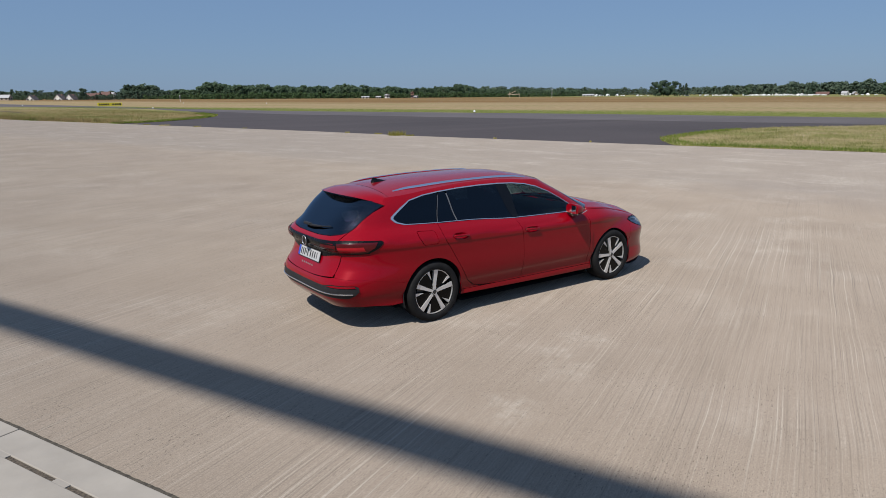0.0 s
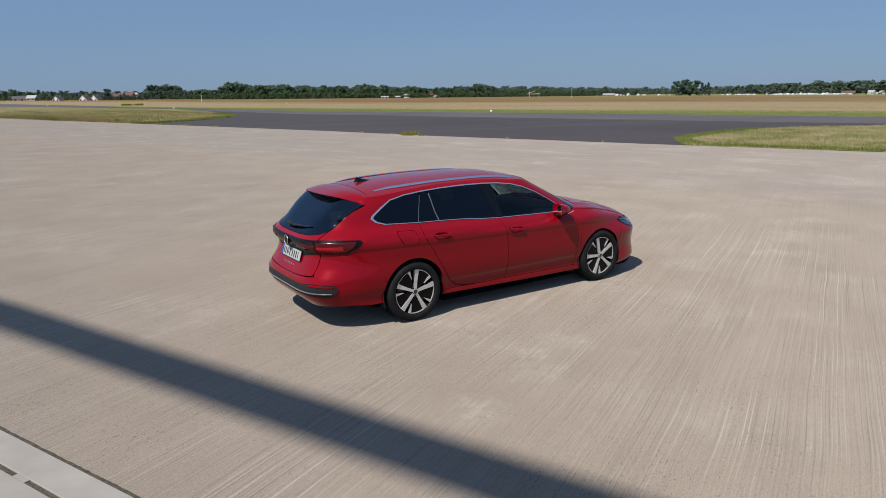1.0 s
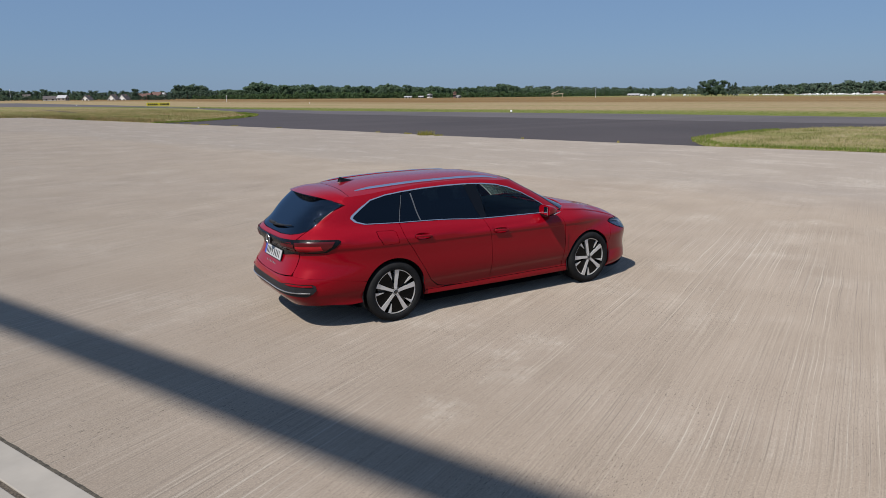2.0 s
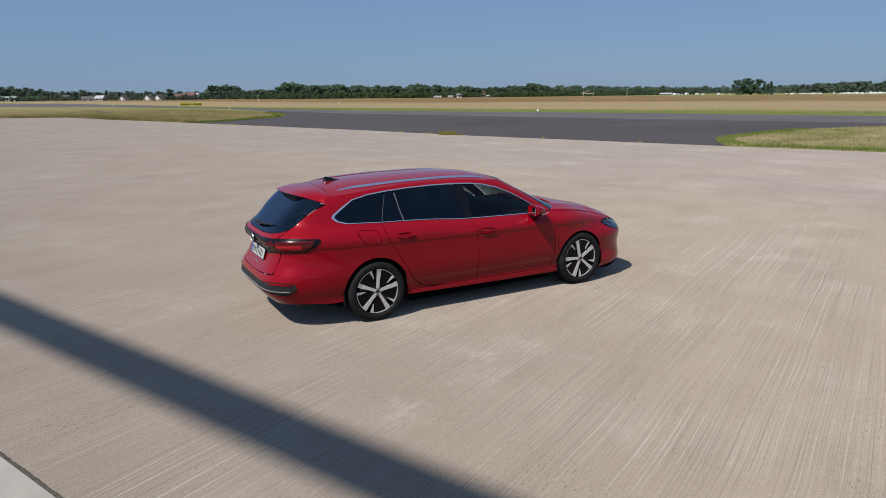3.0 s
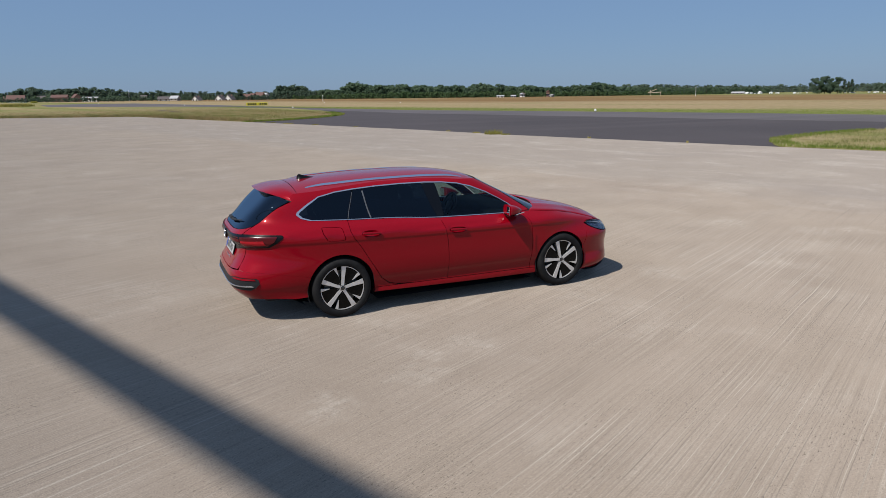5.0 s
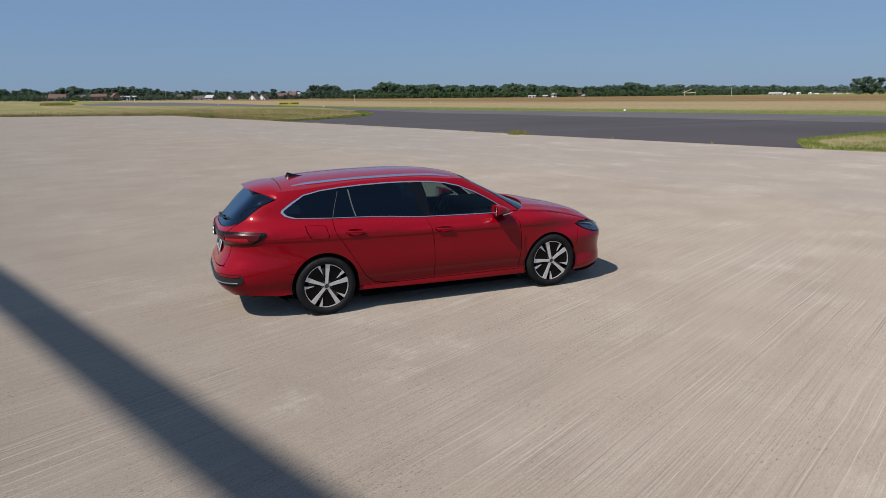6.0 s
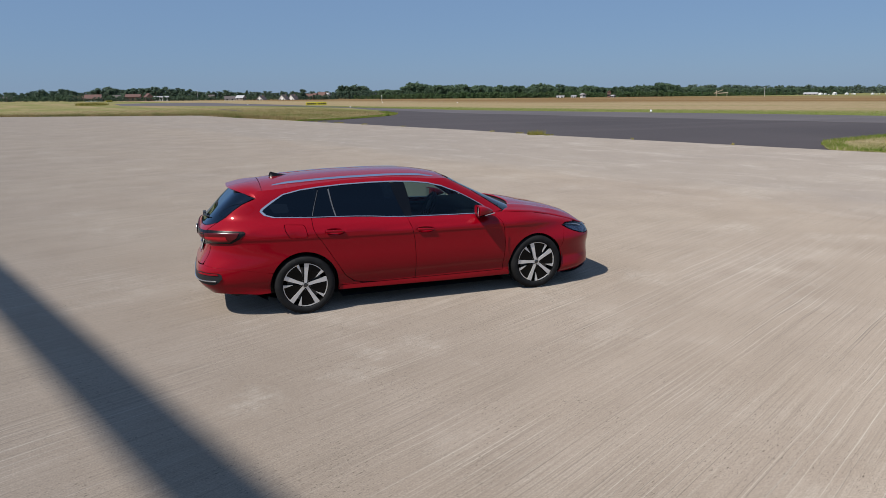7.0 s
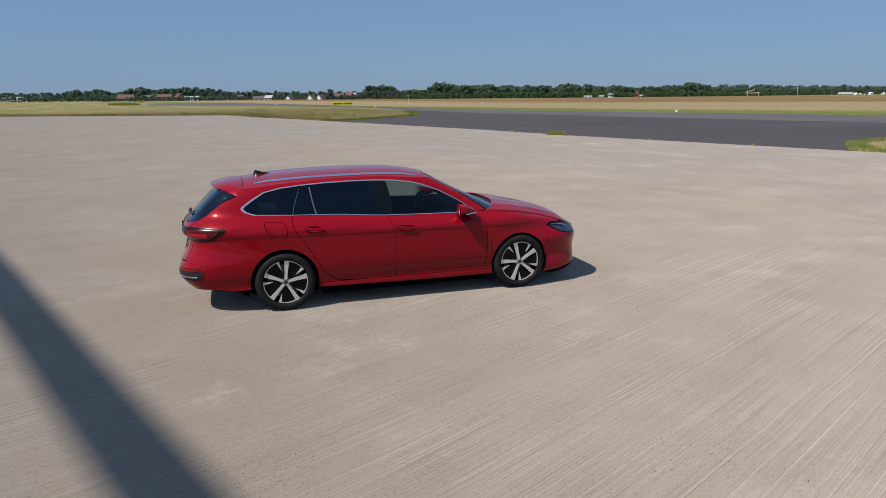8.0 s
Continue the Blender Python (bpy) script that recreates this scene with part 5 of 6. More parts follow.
# tail: bumper with dark trim, tailgate, light bar
mid = REAR_X - ARC
rb = flank(arc(*REAR_ARCH, 190, 154, 8)) + flank([(-0.421, 0.511), (-0.60, 0.547), (-0.80, 0.581)]) + [(q_from_y(0.60, 0.602), 0.602), (q_from_y(0.50, 0.590), 0.590), (q_from_y(0.25, 0.575), 0.575), (mid, 0.572)]
rb_low = [(mid, 0.265), (q_from_y(0.5, 0.27), 0.27)] + flank([(-0.86, 0.285), (-0.70, 0.282), (-0.50, 0.262)])
rb_full = rb + [(2 * mid - q, z) for q, z in reversed(rb[:-1])] + [(2 * mid - q, z) for q, z in reversed(rb_low[1:])] + rb_low
trim = [(q_from_x(-0.872, 0.470), 0.470), (q_from_x(-0.876, 0.512), 0.512), (q_from_x(-0.905, 0.530), 0.530), (q_from_y(0.60, 0.534), 0.534), (q_from_y(0.46, 0.512), 0.512), (mid, 0.508)]
trim_low = [(mid, 0.398), (q_from_y(0.6, 0.395), 0.395), (q_from_x(-0.955, 0.392), 0.392), (q_from_x(-0.905, 0.43), 0.43)]
trim_full = trim + [(2 * mid - q, z) for q, z in reversed(trim[:-1])] + [(2 * mid - q, z) for q, z in reversed(trim_low[1:])] + trim_low
rear_bumper = panel("rear_bumper", rb_full, M_RED, holes=[trim_full], both=False)[0]
panel("bumper_insert", trim_full, M_PLASTIC, rear_bumper, off=lambda q, z: 0.010 * math.cos((z - 0.45) / 0.055 * 1.5), both=False, step=0.025, label="black plastic bumper insert")
slot = [(q_from_x(-0.905, 0.507), 0.507), (q_from_x(-0.915, 0.522), 0.522), (q_from_y(0.60, 0.525), 0.525), (q_from_y(0.53, 0.513), 0.513), (q_from_y(0.60, 0.507), 0.507)]
panel("bumper_slot", slot, M_RED, rear_bumper, off=0.0105, step=0.02, thick=0.006, label="red slot in the bumper insert")
line = [(q_from_x(-0.93, 0.448), 0.448), (q_from_y(0.6, 0.446), 0.446), (mid, 0.446)]
line = line + [(2 * mid - q, z) for q, z in reversed(line[:-1])]
line = line + [(q, z - 0.009) for q, z in reversed(line)]
panel("chrome_strip", line, M_CHROME, rear_bumper, off=0.016, both=False, step=0.02, label="thin chrome strip")

gate = [(q_from_y(y, z), z) for y, z in ((0.604, 1.053), (0.596, 1.02), (0.590, 0.985), (0.588, 0.93), (0.588, 0.838), (0.580, 0.74), (0.580, 0.64), (0.572, 0.609), (0.40, 0.592), (0.2, 0.580))] + [(mid, 0.577)]
gate_top = [(mid, 0.998), (q_from_y(0.25, 1.0), 1.0), (q_from_y(0.45, 1.012), 1.012), (q_from_y(0.56, 1.032), 1.032)]
gate_full = gate + [(2 * mid - q, z) for q, z in reversed(gate[:-1])] + [(2 * mid - q, z) for q, z in reversed(gate_top[1:])] + gate_top
tailgate = panel("tailgate", gate_full, M_RED, both=False, thick=0.014)[0]
glass = [(q_from_y(y, z), z) for y, z in ((0.56, 1.350), (0.640, 1.300), (0.636, 1.24), (0.626, 1.17), (0.615, 1.10), (0.600, 1.060), (0.56, 1.037), (0.45, 1.017), (0.25, 1.005))] + [(mid, 1.003)]
glass_full = glass + [(2 * mid - q, z) for q, z in reversed(glass[:-1])] + [(mid - 0.3, 1.365), (mid, 1.37), (mid + 0.3, 1.365)]
panel("rear_window", glass_full, M_REARGLASS, tailgate, upper=True, off=-0.002, both=False, thick=0.004, label="dark tinted rear window")
inner = [(q_from_y(y, z), z) for y, z in ((0.54, 1.34), (0.575, 1.27), (0.555, 1.10), (0.52, 1.07), (0.25, 1.035))] + [(mid, 1.03)]
inner = inner + [(2 * mid - q, z) for q, z in reversed(inner[:-1])]
panel("window_border", glass_full, M_GLOSSBLACK, tailgate, upper=True, off=-0.012, both=False, thick=0, holes=[inner])

# light bar, lamps, plate and badge
bar = [(q, z) for q, z in flank([(-0.83, 0.985), (-0.79, 0.983)])] + flank(TAIL_LIGHT) + [(q_from_y(0.598, 0.838), 0.838), (q_from_y(0.45, 0.806), 0.806), (q_from_y(0.3, 0.778), 0.778), (mid, 0.770)]
bar_top = [(mid, 0.962), (q_from_y(0.3, 0.964), 0.964), (q_from_y(0.55, 0.975), 0.975), (q_from_y(0.66, 0.984), 0.984)]
bar_full = bar + [(2 * mid - q, z) for q, z in reversed(bar[:-1])] + [(2 * mid - q, z) for q, z in reversed(bar_top[1:])] + bar_top
panel("light_bar", bar_full, M_GLOSSBLACK, off=0.006, both=False, label="gloss black light bar across the tail")
lens = shrink(flank([(-0.86, 0.966), (-0.652, 0.962), (-0.69, 0.905), (-0.76, 0.860), (-0.86, 0.855)]) + [(q_from_y(0.60, 0.853), 0.853), (q_from_y(0.60, 0.956), 0.956)], 0.004)
panel("tail_light", lens, M_LAMPRED, off=0.010, step=0.02, label="deep red tail light lens")
glow = flank([(-0.80, 0.925), (-0.775, 0.885), (-0.85, 0.878)]) + [(q_from_y(0.615, 0.874), 0.874), (q_from_y(0.615, 0.915), 0.915)]
panel("reflector", glow, M_LAMPPINK, off=0.0125, step=0.02, thick=0.003)
wide = [(q_from_y(0.59, 0.935), 0.935), (q_from_y(0.59, 0.868), 0.868), (q_from_y(0.36, 0.885), 0.885), (q_from_y(0.36, 0.925), 0.925)]
panel("tail_light", wide, M_LAMPRED, off=0.009, step=0.025)

PLATE = Matrix.Translation((-1.040, 0, 0.757)) @ pose(0, 0, 0, 0, 17, 0)


def plate_part(name, y, z, w, h, out, mat, parent):
    bm = bmesh.new()
    box(bm, (0.008, w, h), (-out, y, z), 0.0025 if min(w, h) > 0.03 else 0.0)
    bmesh.ops.transform(bm, matrix=PLATE, verts=bm.verts)
    return part(name, bm, mat, parent)


plate = plate_part("number_plate", 0, 0, 0.535, 0.122, 0.0, M_PLASTIC, tailgate)
plate_part("plate_face", 0, 0, 0.52, 0.108, 0.003, M_PLATEWHITE, plate)
plate_part("plate_strip", 0.237, 0, 0.044, 0.106, 0.005, M_PLATEBLUE, plate)
for y, w, h in ((0.188, 0.028, 0.072), (0.143, 0.030, 0.072), (0.098, 0.034, 0.072), (0.064, 0.016, 0.040), (0.026, 0.032, 0.072), (-0.042, 0.032, 0.072), (-0.094, 0.032, 0.072), (-0.146, 0.032, 0.072), (-0.196, 0.018, 0.072)):
    plate_part("bar", y, 0, w * 0.62, h, 0.005, M_BLACKPAINT, plate)
for k in range(6):
    bm = bmesh.new()
    box(bm, (0.006, 0.022, 0.022), (0, 0, 0), 0.002)
    bmesh.ops.translate(bm, vec=(-1.074, 0.125 - 0.05 * k, 0.652), verts=bm.verts)
    part("letter_bar", bm, M_CHROME, tailgate)
bm = bmesh.new()
tube(bm, (-1.070, 0, 0.905), (-1.094, 0, 0.905), 0.058, 0.055, 28)
badge = part("badge", bm, M_GLOSSBLACK, tailgate, "round emblem")
bm = bmesh.new()
n = 32
ring = [[bm.verts.new((-1.097 + dx, r * math.cos(6.2832 * i / n), 0.905 + r * math.sin(6.2832 * i / n))) for i in range(n)] for r, dx in ((0.055, 0.004), (0.053, 0), (0.047, 0), (0.045, 0.004))]
for a, b in zip(ring, ring[1:]):
    for i in range(n):
        bm.faces.new((a[i], a[(i + 1) % n], b[(i + 1) % n], b[i]))
part("ring", bm, M_CHROME, badge)

# greenhouse: trim, panes, pillars
dlo_q, pane_q = flank(DLO, True), flank(PANE, True)
panel("window_trim", dlo_q, M_CHROME, upper=True, off=0.004, holes=[pane_q], step=0.025, thick=0.010, label="satin chrome window surround")


def cut_pane(hi_from, lo_from):
    """The part of the pane outline between two slanting lines, each (bottom x, top x)."""
    def x_at(line, z):
        return line[0] + (line[1] - line[0]) * (z - 1.05) / 0.32
    pts = dense(PANE, 0.02)
    out = [(min(max(p.x, x_at(lo_from, p.y)), x_at(hi_from, p.y)), p.y) for p in pts]
    clean = [out[0]]
    for p in out[1:]:
        if (Vector(p) - Vector(clean[-1])).length > 0.004:
            clean.append(p)
    return clean


QUARTER, DIVIDER, B_BACK, B_FRONT = (0.120, 0.228), (0.397, 0.342), (1.185, 1.075), (1.275, 1.235)
for name, lo, hi, mat in (("quarter_window", (-9, -9), (QUARTER[0] - 0.006, QUARTER[1] - 0.006), M_PRIVACY), ("side_window", (QUARTER[0] + 0.012, QUARTER[1] + 0.012), (DIVIDER[0] - 0.008, DIVIDER[1] - 0.008), M_PRIVACY),
                          ("side_window", (DIVIDER[0] + 0.008, DIVIDER[1] + 0.008), B_BACK, M_PRIVACY), ("side_window", B_FRONT, (9, 9), M_CLEAR)):
    if lo[0] < -5:
        pts = cut_pane(hi, (-0.5, -0.5))
    elif hi[0] > 5:
        pts = cut_pane((2.4, 2.4), lo)
    else:
        pts = cut_pane(hi, lo)
    panel(name, [(q_from_x(x, z, True), z) for x, z in pts], mat, upper=True, off=-0.004, thick=0.004)
for (a, b, mat, off) in (((QUARTER[0] - 0.008, QUARTER[1] - 0.008), (QUARTER[0] + 0.012, QUARTER[1] + 0.012), M_PILLAR, -0.003), ((DIVIDER[0] - 0.007, DIVIDER[1] - 0.007), (DIVIDER[0] + 0.007, DIVIDER[1] + 0.007), M_DIVIDER, -0.001),
                         ((QUARTER[0] - 0.001, QUARTER[1] - 0.001), (QUARTER[0] + 0.004, QUARTER[1] + 0.004), M_DIVIDER, -0.0005),
                         (B_BACK, B_FRONT, M_PILLAR, -0.002)):
    top_z = 1.392 if a[0] > 1 else (1.352 if a[0] < 0.3 else 1.360)
    bot = (lambda x: smooth_table([(-0.3, 1.102), (0.121, 1.080), (0.394, 1.071), (0.8, 1.049), (1.207, 1.020), (1.605, 1.009)], x))(a[0])
    slant = lambda ln, z: ln[0] + (ln[1] - ln[0]) * (z - 1.05) / 0.32
    panel("pillar_trim", flank([(slant(a, bot), bot), (slant(b, bot), bot - 0.002), (slant(b, top_z), top_z), (slant(a, top_z), top_z - 0.004)], True), mat, upper=True, off=off)

screen_mid = SCREEN_X + ARC


def screen_top(y):
    """Where the windscreen meets the roof, y metres from the middle: x, q and z."""
    lo, hi = 1.30, 1.50
    for _ in range(26):
        z = (lo + hi) / 2
        w = half_width(1.75, z)
        q = q_from_y(min(abs(y), w * 0.97), z, False, True)
        if roof_z(shell(q, z, True)[0], y) > z:
            lo = z
        else:
            hi = z
    return shell(q, lo, True)[0], q, lo


ws = flank([(2.455, 0.990), (2.262, 1.130), (2.062, 1.258), (1.912, 1.338), (1.81, 1.388)], True) + [screen_top(y)[1:] for y in (0.50, 0.42, 0.33, 0.22, 0.11)] + [(screen_mid, screen_top(0.0)[2])]
ws = ws + [(2 * screen_mid - q, z) for q, z in reversed(ws[:-1])] + [(screen_mid + 0.3, 0.985), (screen_mid, 0.985), (screen_mid - 0.3, 0.985)]
panel("windscreen", ws, M_SCREEN, upper=True, both=False, thick=0.005, label="lightly tinted windscreen")


def grid_sheet(name, place, nu, nv, material, parent=car, label="", thick=0.0):
    """A sheet over a grid, with place(u, v) for u in 0..1 along the car and v in -1..1 across it."""
    rows = [[Vector(place(i / nu, -1 + 2 * j / nv)) for j in range(nv + 1)] for i in range(nu + 1)]
    vs = [p for r in rows for p in r]
    w = nv + 1
    fs = [(i * w + j, i * w + j + 1, (i + 1) * w + j + 1, (i + 1) * w + j) for i in range(nu) for j in range(nv)]
    a, b, c = vs[fs[len(fs) // 2][0]], vs[fs[len(fs) // 2][1]], vs[fs[len(fs) // 2][2]]
    if (b - a).cross(c - a).z < 0:
        fs = [tuple(reversed(f)) for f in fs]
    ob = raw(name, vs, fs, material, parent, True)
    if thick:
        s = ob.modifiers.new("sheet", "SOLIDIFY")
        s.thickness, s.offset = thick, -1
    return tagged(ob, label) if label else ob


def roof_place(u, v):
    front = screen_top(0.56 * v)[0] if abs(v) < 0.9 else screen_top(0.504)[0] + (1.792 - screen_top(0.504)[0]) * (abs(v) - 0.9) / 0.1
    x = front - u * (front + 0.377)
    e = roof_edge(x)
    y = v * -e.y
    return (x, y, roof_z(x, y))


grid_sheet("roof", roof_place, 40, 24, M_RED)


def bonnet_place(u, v):
    x0 = 2.42 + 0.26 * (1 - abs(v) ** 3.0)
    x = x0 + u * (3.715 - x0)
    z = smooth_table(BONNET, x)
    y = -shell(q_from_x(min(x, 3.7), z), z)[1]
    crown = (0.085 + 0.012 * ease(x, 2.9, 3.4)) * min(1.0, y / 0.5) * (0.4 + 0.6 * ease(x, 3.72, 3.50))
    crease = 0.012 * math.exp(-((abs(v) - 0.74) / 0.05) ** 2) * ease(x, 3.6, 3.2)
    return (x, v * y, z + crown * (1 - abs(v) ** 2.8) + crease)


grid_sheet("bonnet", bonnet_place, 40, 32, M_RED, thick=0.012)


def cowl_place(u, v):
    x0 = 2.42 + 0.26 * (1 - abs(v) ** 3.0)
    x = x0 - 0.10 + u * 0.16
    p = bonnet_place(0.0, v)
    return (x, v * 0.735, min(p[2] - 0.02, 1.03) - 0.01 + 0.012 * (1 - u))


grid_sheet("cowl_panel", cowl_place, 4, 24, M_PLASTIC)
for y0, y1 in ((-0.62, -0.06), (0.02, 0.60)):
    bm = bmesh.new()
    tube(bm, (2.50, y0, 0.992), (2.66, y1, 1.012), 0.010, 0.007)
    tube(bm, (2.50, y0, 0.992), (2.56, y0 + 0.06, 0.990), 0.014, 0.010)
    part("wiper", bm, M_PLASTIC, car)


SIDE_CURVE = [skin(q, z, True)[0] for q, z in SPOILER_SIDE]


def spoiler_place(u, v):
    w = abs(v)
    k = min(len(SIDE_CURVE) - 2, int(u * 3))
    c = SIDE_CURVE[k].lerp(SIDE_CURVE[k + 1], u * 3 - k)
    mx = -0.384 - 0.352 * u
    mz = roof_z(-0.384, 0.0) + (1.390 - roof_z(-0.384, 0.0)) * u + 0.012 * math.sin(math.pi * u)
    b = w ** 3.2
    return (mx + (c.x - mx) * b, math.copysign(w * -c.y, v), mz + (c.z - mz) * w ** (2.4 + 2.0 * u))


def spoiler_low(u, v):
    x, y, z = spoiler_place(1.0, v)
    w = abs(v)
    gx, gz = -0.60 + 0.09 * w ** 3, 1.350 - 0.05 * w ** 4
    return (x + 0.012 * min(1, 3 * u) + (gx - x) * u ** 1.2, y * (1 - 0.02 * u), z - 0.028 * (1 - w ** 5) * min(1, 3 * u) + (gz - z) * u ** 2 * 0.6)


grid_sheet("spoiler", spoiler_place, 14, 36, M_RED, tailgate)
low = grid_sheet("spoiler_lip", spoiler_low, 8, 36, M_GLOSSBLACK, tailgate)
# rear wiper, antenna, roof rails
bm = bmesh.new()
gp = [skin(q_from_y(y, z), z, True, o)[0] for y, z, o in ((0.02, 1.045, 0.022), (0.20, 1.062, 0.018), (0.36, 1.085, 0.014))]
gp = [Vector((p.x, abs(p.y) * s, p.z)) for p, s in zip(gp, (1, -1, -1))]
tube(bm, gp[0], gp[1], 0.016, 0.010)
tube(bm, gp[1], gp[2], 0.007, 0.006)
box(bm, (0.035, 0.17, 0.032), gp[0] + Vector((0, 0.08, 0.008)), 0.010)
part("rear_wiper", bm, M_PLASTIC, tailgate)


def fin_place(u, v):
    x = -0.232 + 0.215 * u
    h = 0.076 * (0.72 * max(0.0, 1 - u) ** 1.8 + 0.28 * max(0.0, 1 - u) ** 0.6) * ease(u, -0.04, 0.13)
    w = 0.036 * math.sin(math.pi * min(1, 0.12 + 0.88 * u)) ** 0.6 + 0.004
    t = abs(v)
    return (x - 0.015 * (1 - t), v * w * (0.25 + 0.75 * t), roof_z(x, 0) - 0.004 + h * (1 - t ** 1.6))


grid_sheet("antenna", fin_place, 14, 12, M_GLOSSBLACK, label="black shark-fin aerial")
for s in (1, -1):
    bm = bmesh.new()
    n, rings = 44, []
    for i in range(n + 1):
        x = -0.258 + 1.888 * i / n
        y = 0.508 - 0.022 * ease(x, 0.1, -0.25)
        up = ease(i, -1, 5) * ease(n - i, -1, 5)
        c = Vector((x, -s * y, roof_z(x, y) + 0.001 + 0.012 * up))
        wy, wz = 0.008 + 0.006 * ease(min(i, n - i), 0, 4), 0.003 + 0.008 * up
        box_like = lambda a: math.copysign(abs(a) ** 0.7, a)
        rings.append([bm.verts.new(c + Vector((0, wy * box_like(math.cos(t * math.pi / 5)), wz * box_like(math.sin(t * math.pi / 5)) + 0.42 * s * wy * box_like(math.cos(t * math.pi / 5))))) for t in range(10)])
    for a, b in zip(rings, rings[1:]):
        for t in range(10):
            bm.faces.new((a[t], b[t], b[(t + 1) % 10], a[(t + 1) % 10]))
    bm.faces.new(rings[0])
    bm.faces.new(list(reversed(rings[-1])))
    bmesh.ops.recalc_face_normals(bm, faces=bm.faces)
    part("roof_rail", bm, M_RAIL, car, "satin silver roof rail")

# door mirrors


def mirror_shell(x, t):
    """A point of the mirror housing's outline at station x, by angle t; y grows outwards from the car."""
    u = (x - 2.035) / 0.215
    top = 1.100 - 0.022 * u - 0.062 * u ** 2.6
    low = 0.956 + 0.018 * u + 0.030 * u ** 2
    half = 0.108 * (1 - 0.80 * max(0.0, u) ** 2.4)
    c, s_ = math.cos(t), math.sin(t)
    k = (abs(c) ** 3.2 + abs(s_) ** 3.2) ** (-1 / 3.2)
    z = (top + low) / 2 + (top - low) / 2 * k * s_ * (0.98 if u > 0.95 else 1)
    return (x + 0.16 * (half - half * k * c) * 0.4, 0.925 + half * k * c - 0.03 * u * u, z)


for s in (1, -1):
    n, stations = 28, [2.035, 2.041, 2.06, 2.09, 2.12, 2.15, 2.18, 2.205, 2.225, 2.240, 2.248]
    split = lambda x: 0.985 + 0.10 * (x - 2.035)
    upper_bm, lower_bm = bmesh.new(), bmesh.new()
    for b, keep_upper in ((upper_bm, True), (lower_bm, False)):
        rings = []
        for x in stations:
            row = []
            for k in range(n):
                p = mirror_shell(x, 2 * math.pi * k / n)
                z = max(p[2], split(x)) if keep_upper else min(p[2], split(x) - 0.004)
                shrunk = 1.0 if keep_upper else 0.97
                row.append(b.verts.new((p[0], -s * (0.925 + (p[1] - 0.925) * shrunk), z)))
            rings.append(row)
        for a, c in zip(rings, rings[1:]):
            for k in range(n):
                b.faces.new((a[k], a[(k + 1) % n], c[(k + 1) % n], c[k]))
        b.faces.new(rings[0])
        b.faces.new(list(reversed(rings[-1])))
        bmesh.ops.remove_doubles(b, verts=b.verts, dist=0.0004)
        bmesh.ops.recalc_face_normals(b, faces=b.faces)
    cap = part("wing_mirror", upper_bm, M_RED, car, smooth=True)
    base = part("mirror_base", lower_bm, M_GLOSSBLACK, cap, smooth=True)
    for ob in (cap, base):
        edge = ob.modifiers.new("edges", "EDGE_SPLIT")
        edge.split_angle = radians(38)
    bm = bmesh.new()
    box(bm, (0.006, 0.165, 0.10), (0, 0, 0), 0.002, Matrix.Translation((2.043, -s * 0.925, 1.032)) @ pose(0, 0, 0, 0, 0, -s * 13))
    part("mirror_glass", bm, M_MIRROR, cap)
    bm = bmesh.new()
    box(bm, (0.085, 0.13, 0.040), (2.135, -s * 0.815, 0.965), 0.014)
    part("mirror_foot", bm, M_GLOSSBLACK, cap)
    bm = bmesh.new()
    box(bm, (0.15, 0.008, 0.010), (0, 0, 0), 0.003, Matrix.Translation((2.165, -s * 1.015, 0.9985)) @ pose(0, 0, 0, 0, -6, s * 18))
    part("mirror_strip", bm, M_CHROME, cap)

# underbody, wheel housings, cabin
bm = bmesh.new()
box(bm, (4.3, 1.22, 0.40), (1.34, 0, 0.40), 0.06)
box(bm, (1.98, 1.62, 0.56), (1.43, 0, 0.50), 0.05)
box(bm, (0.40, 1.30, 0.36), (-0.64, 0, 0.48), 0.05)
box(bm, (0.42, 1.40, 0.40), (3.34, 0, 0.42), 0.05)
box(bm, (0.9, 1.24, 0.2), (2.9, 0, 0.70), 0.05)
def pan(x0, x1, limit=9.0):
    """A flat floor between two stations, inset from the skin."""
    right = []
    for i in range(13):
        x = x0 + (x1 - x0) * i / 12
        right.append((x, min(limit, -shell(q_from_x(x, 0.27), 0.27)[1] - 0.04 - 0.06 * ease(x, -0.40, -0.9)), 0.140 + 0.135 * ease(x, -0.30, -0.62) + 0.05 * ease(x, 3.35, 3.7)))
    for (xa, ya, za), (xb, yb, zb) in zip(right, right[1:]):
        bm.faces.new([bm.verts.new(p) for p in ((xa, -ya, za), (xb, -yb, zb), (xb, yb, zb), (xa, ya, za))])


pan(-0.99, -0.40)
pan(-0.40, 0.42, 0.60)
pan(0.42, 2.44)
pan(2.44, 3.24, 0.60)
pan(3.24, 3.66)
part("underbody", bm, M_PLASTIC, car)
for cx, cz, r in (REAR_ARCH, FRONT_ARCH):
    for s in (1, -1):
        bm = bmesh.new()
        prof = arc(cx, cz, r + 0.004, 200, -20, 24)
        ra = [bm.verts.new((x, s * -0.868, z)) for x, z in prof]
        rb_ = [bm.verts.new((x, s * -0.60, z)) for x, z in prof]
        for i in range(len(prof) - 1):
            bm.faces.new((ra[i], ra[i + 1], rb_[i + 1], rb_[i]))
        bm.faces.new(rb_)
        part("wheel_housing", bm, M_PLASTIC, car, smooth=False)


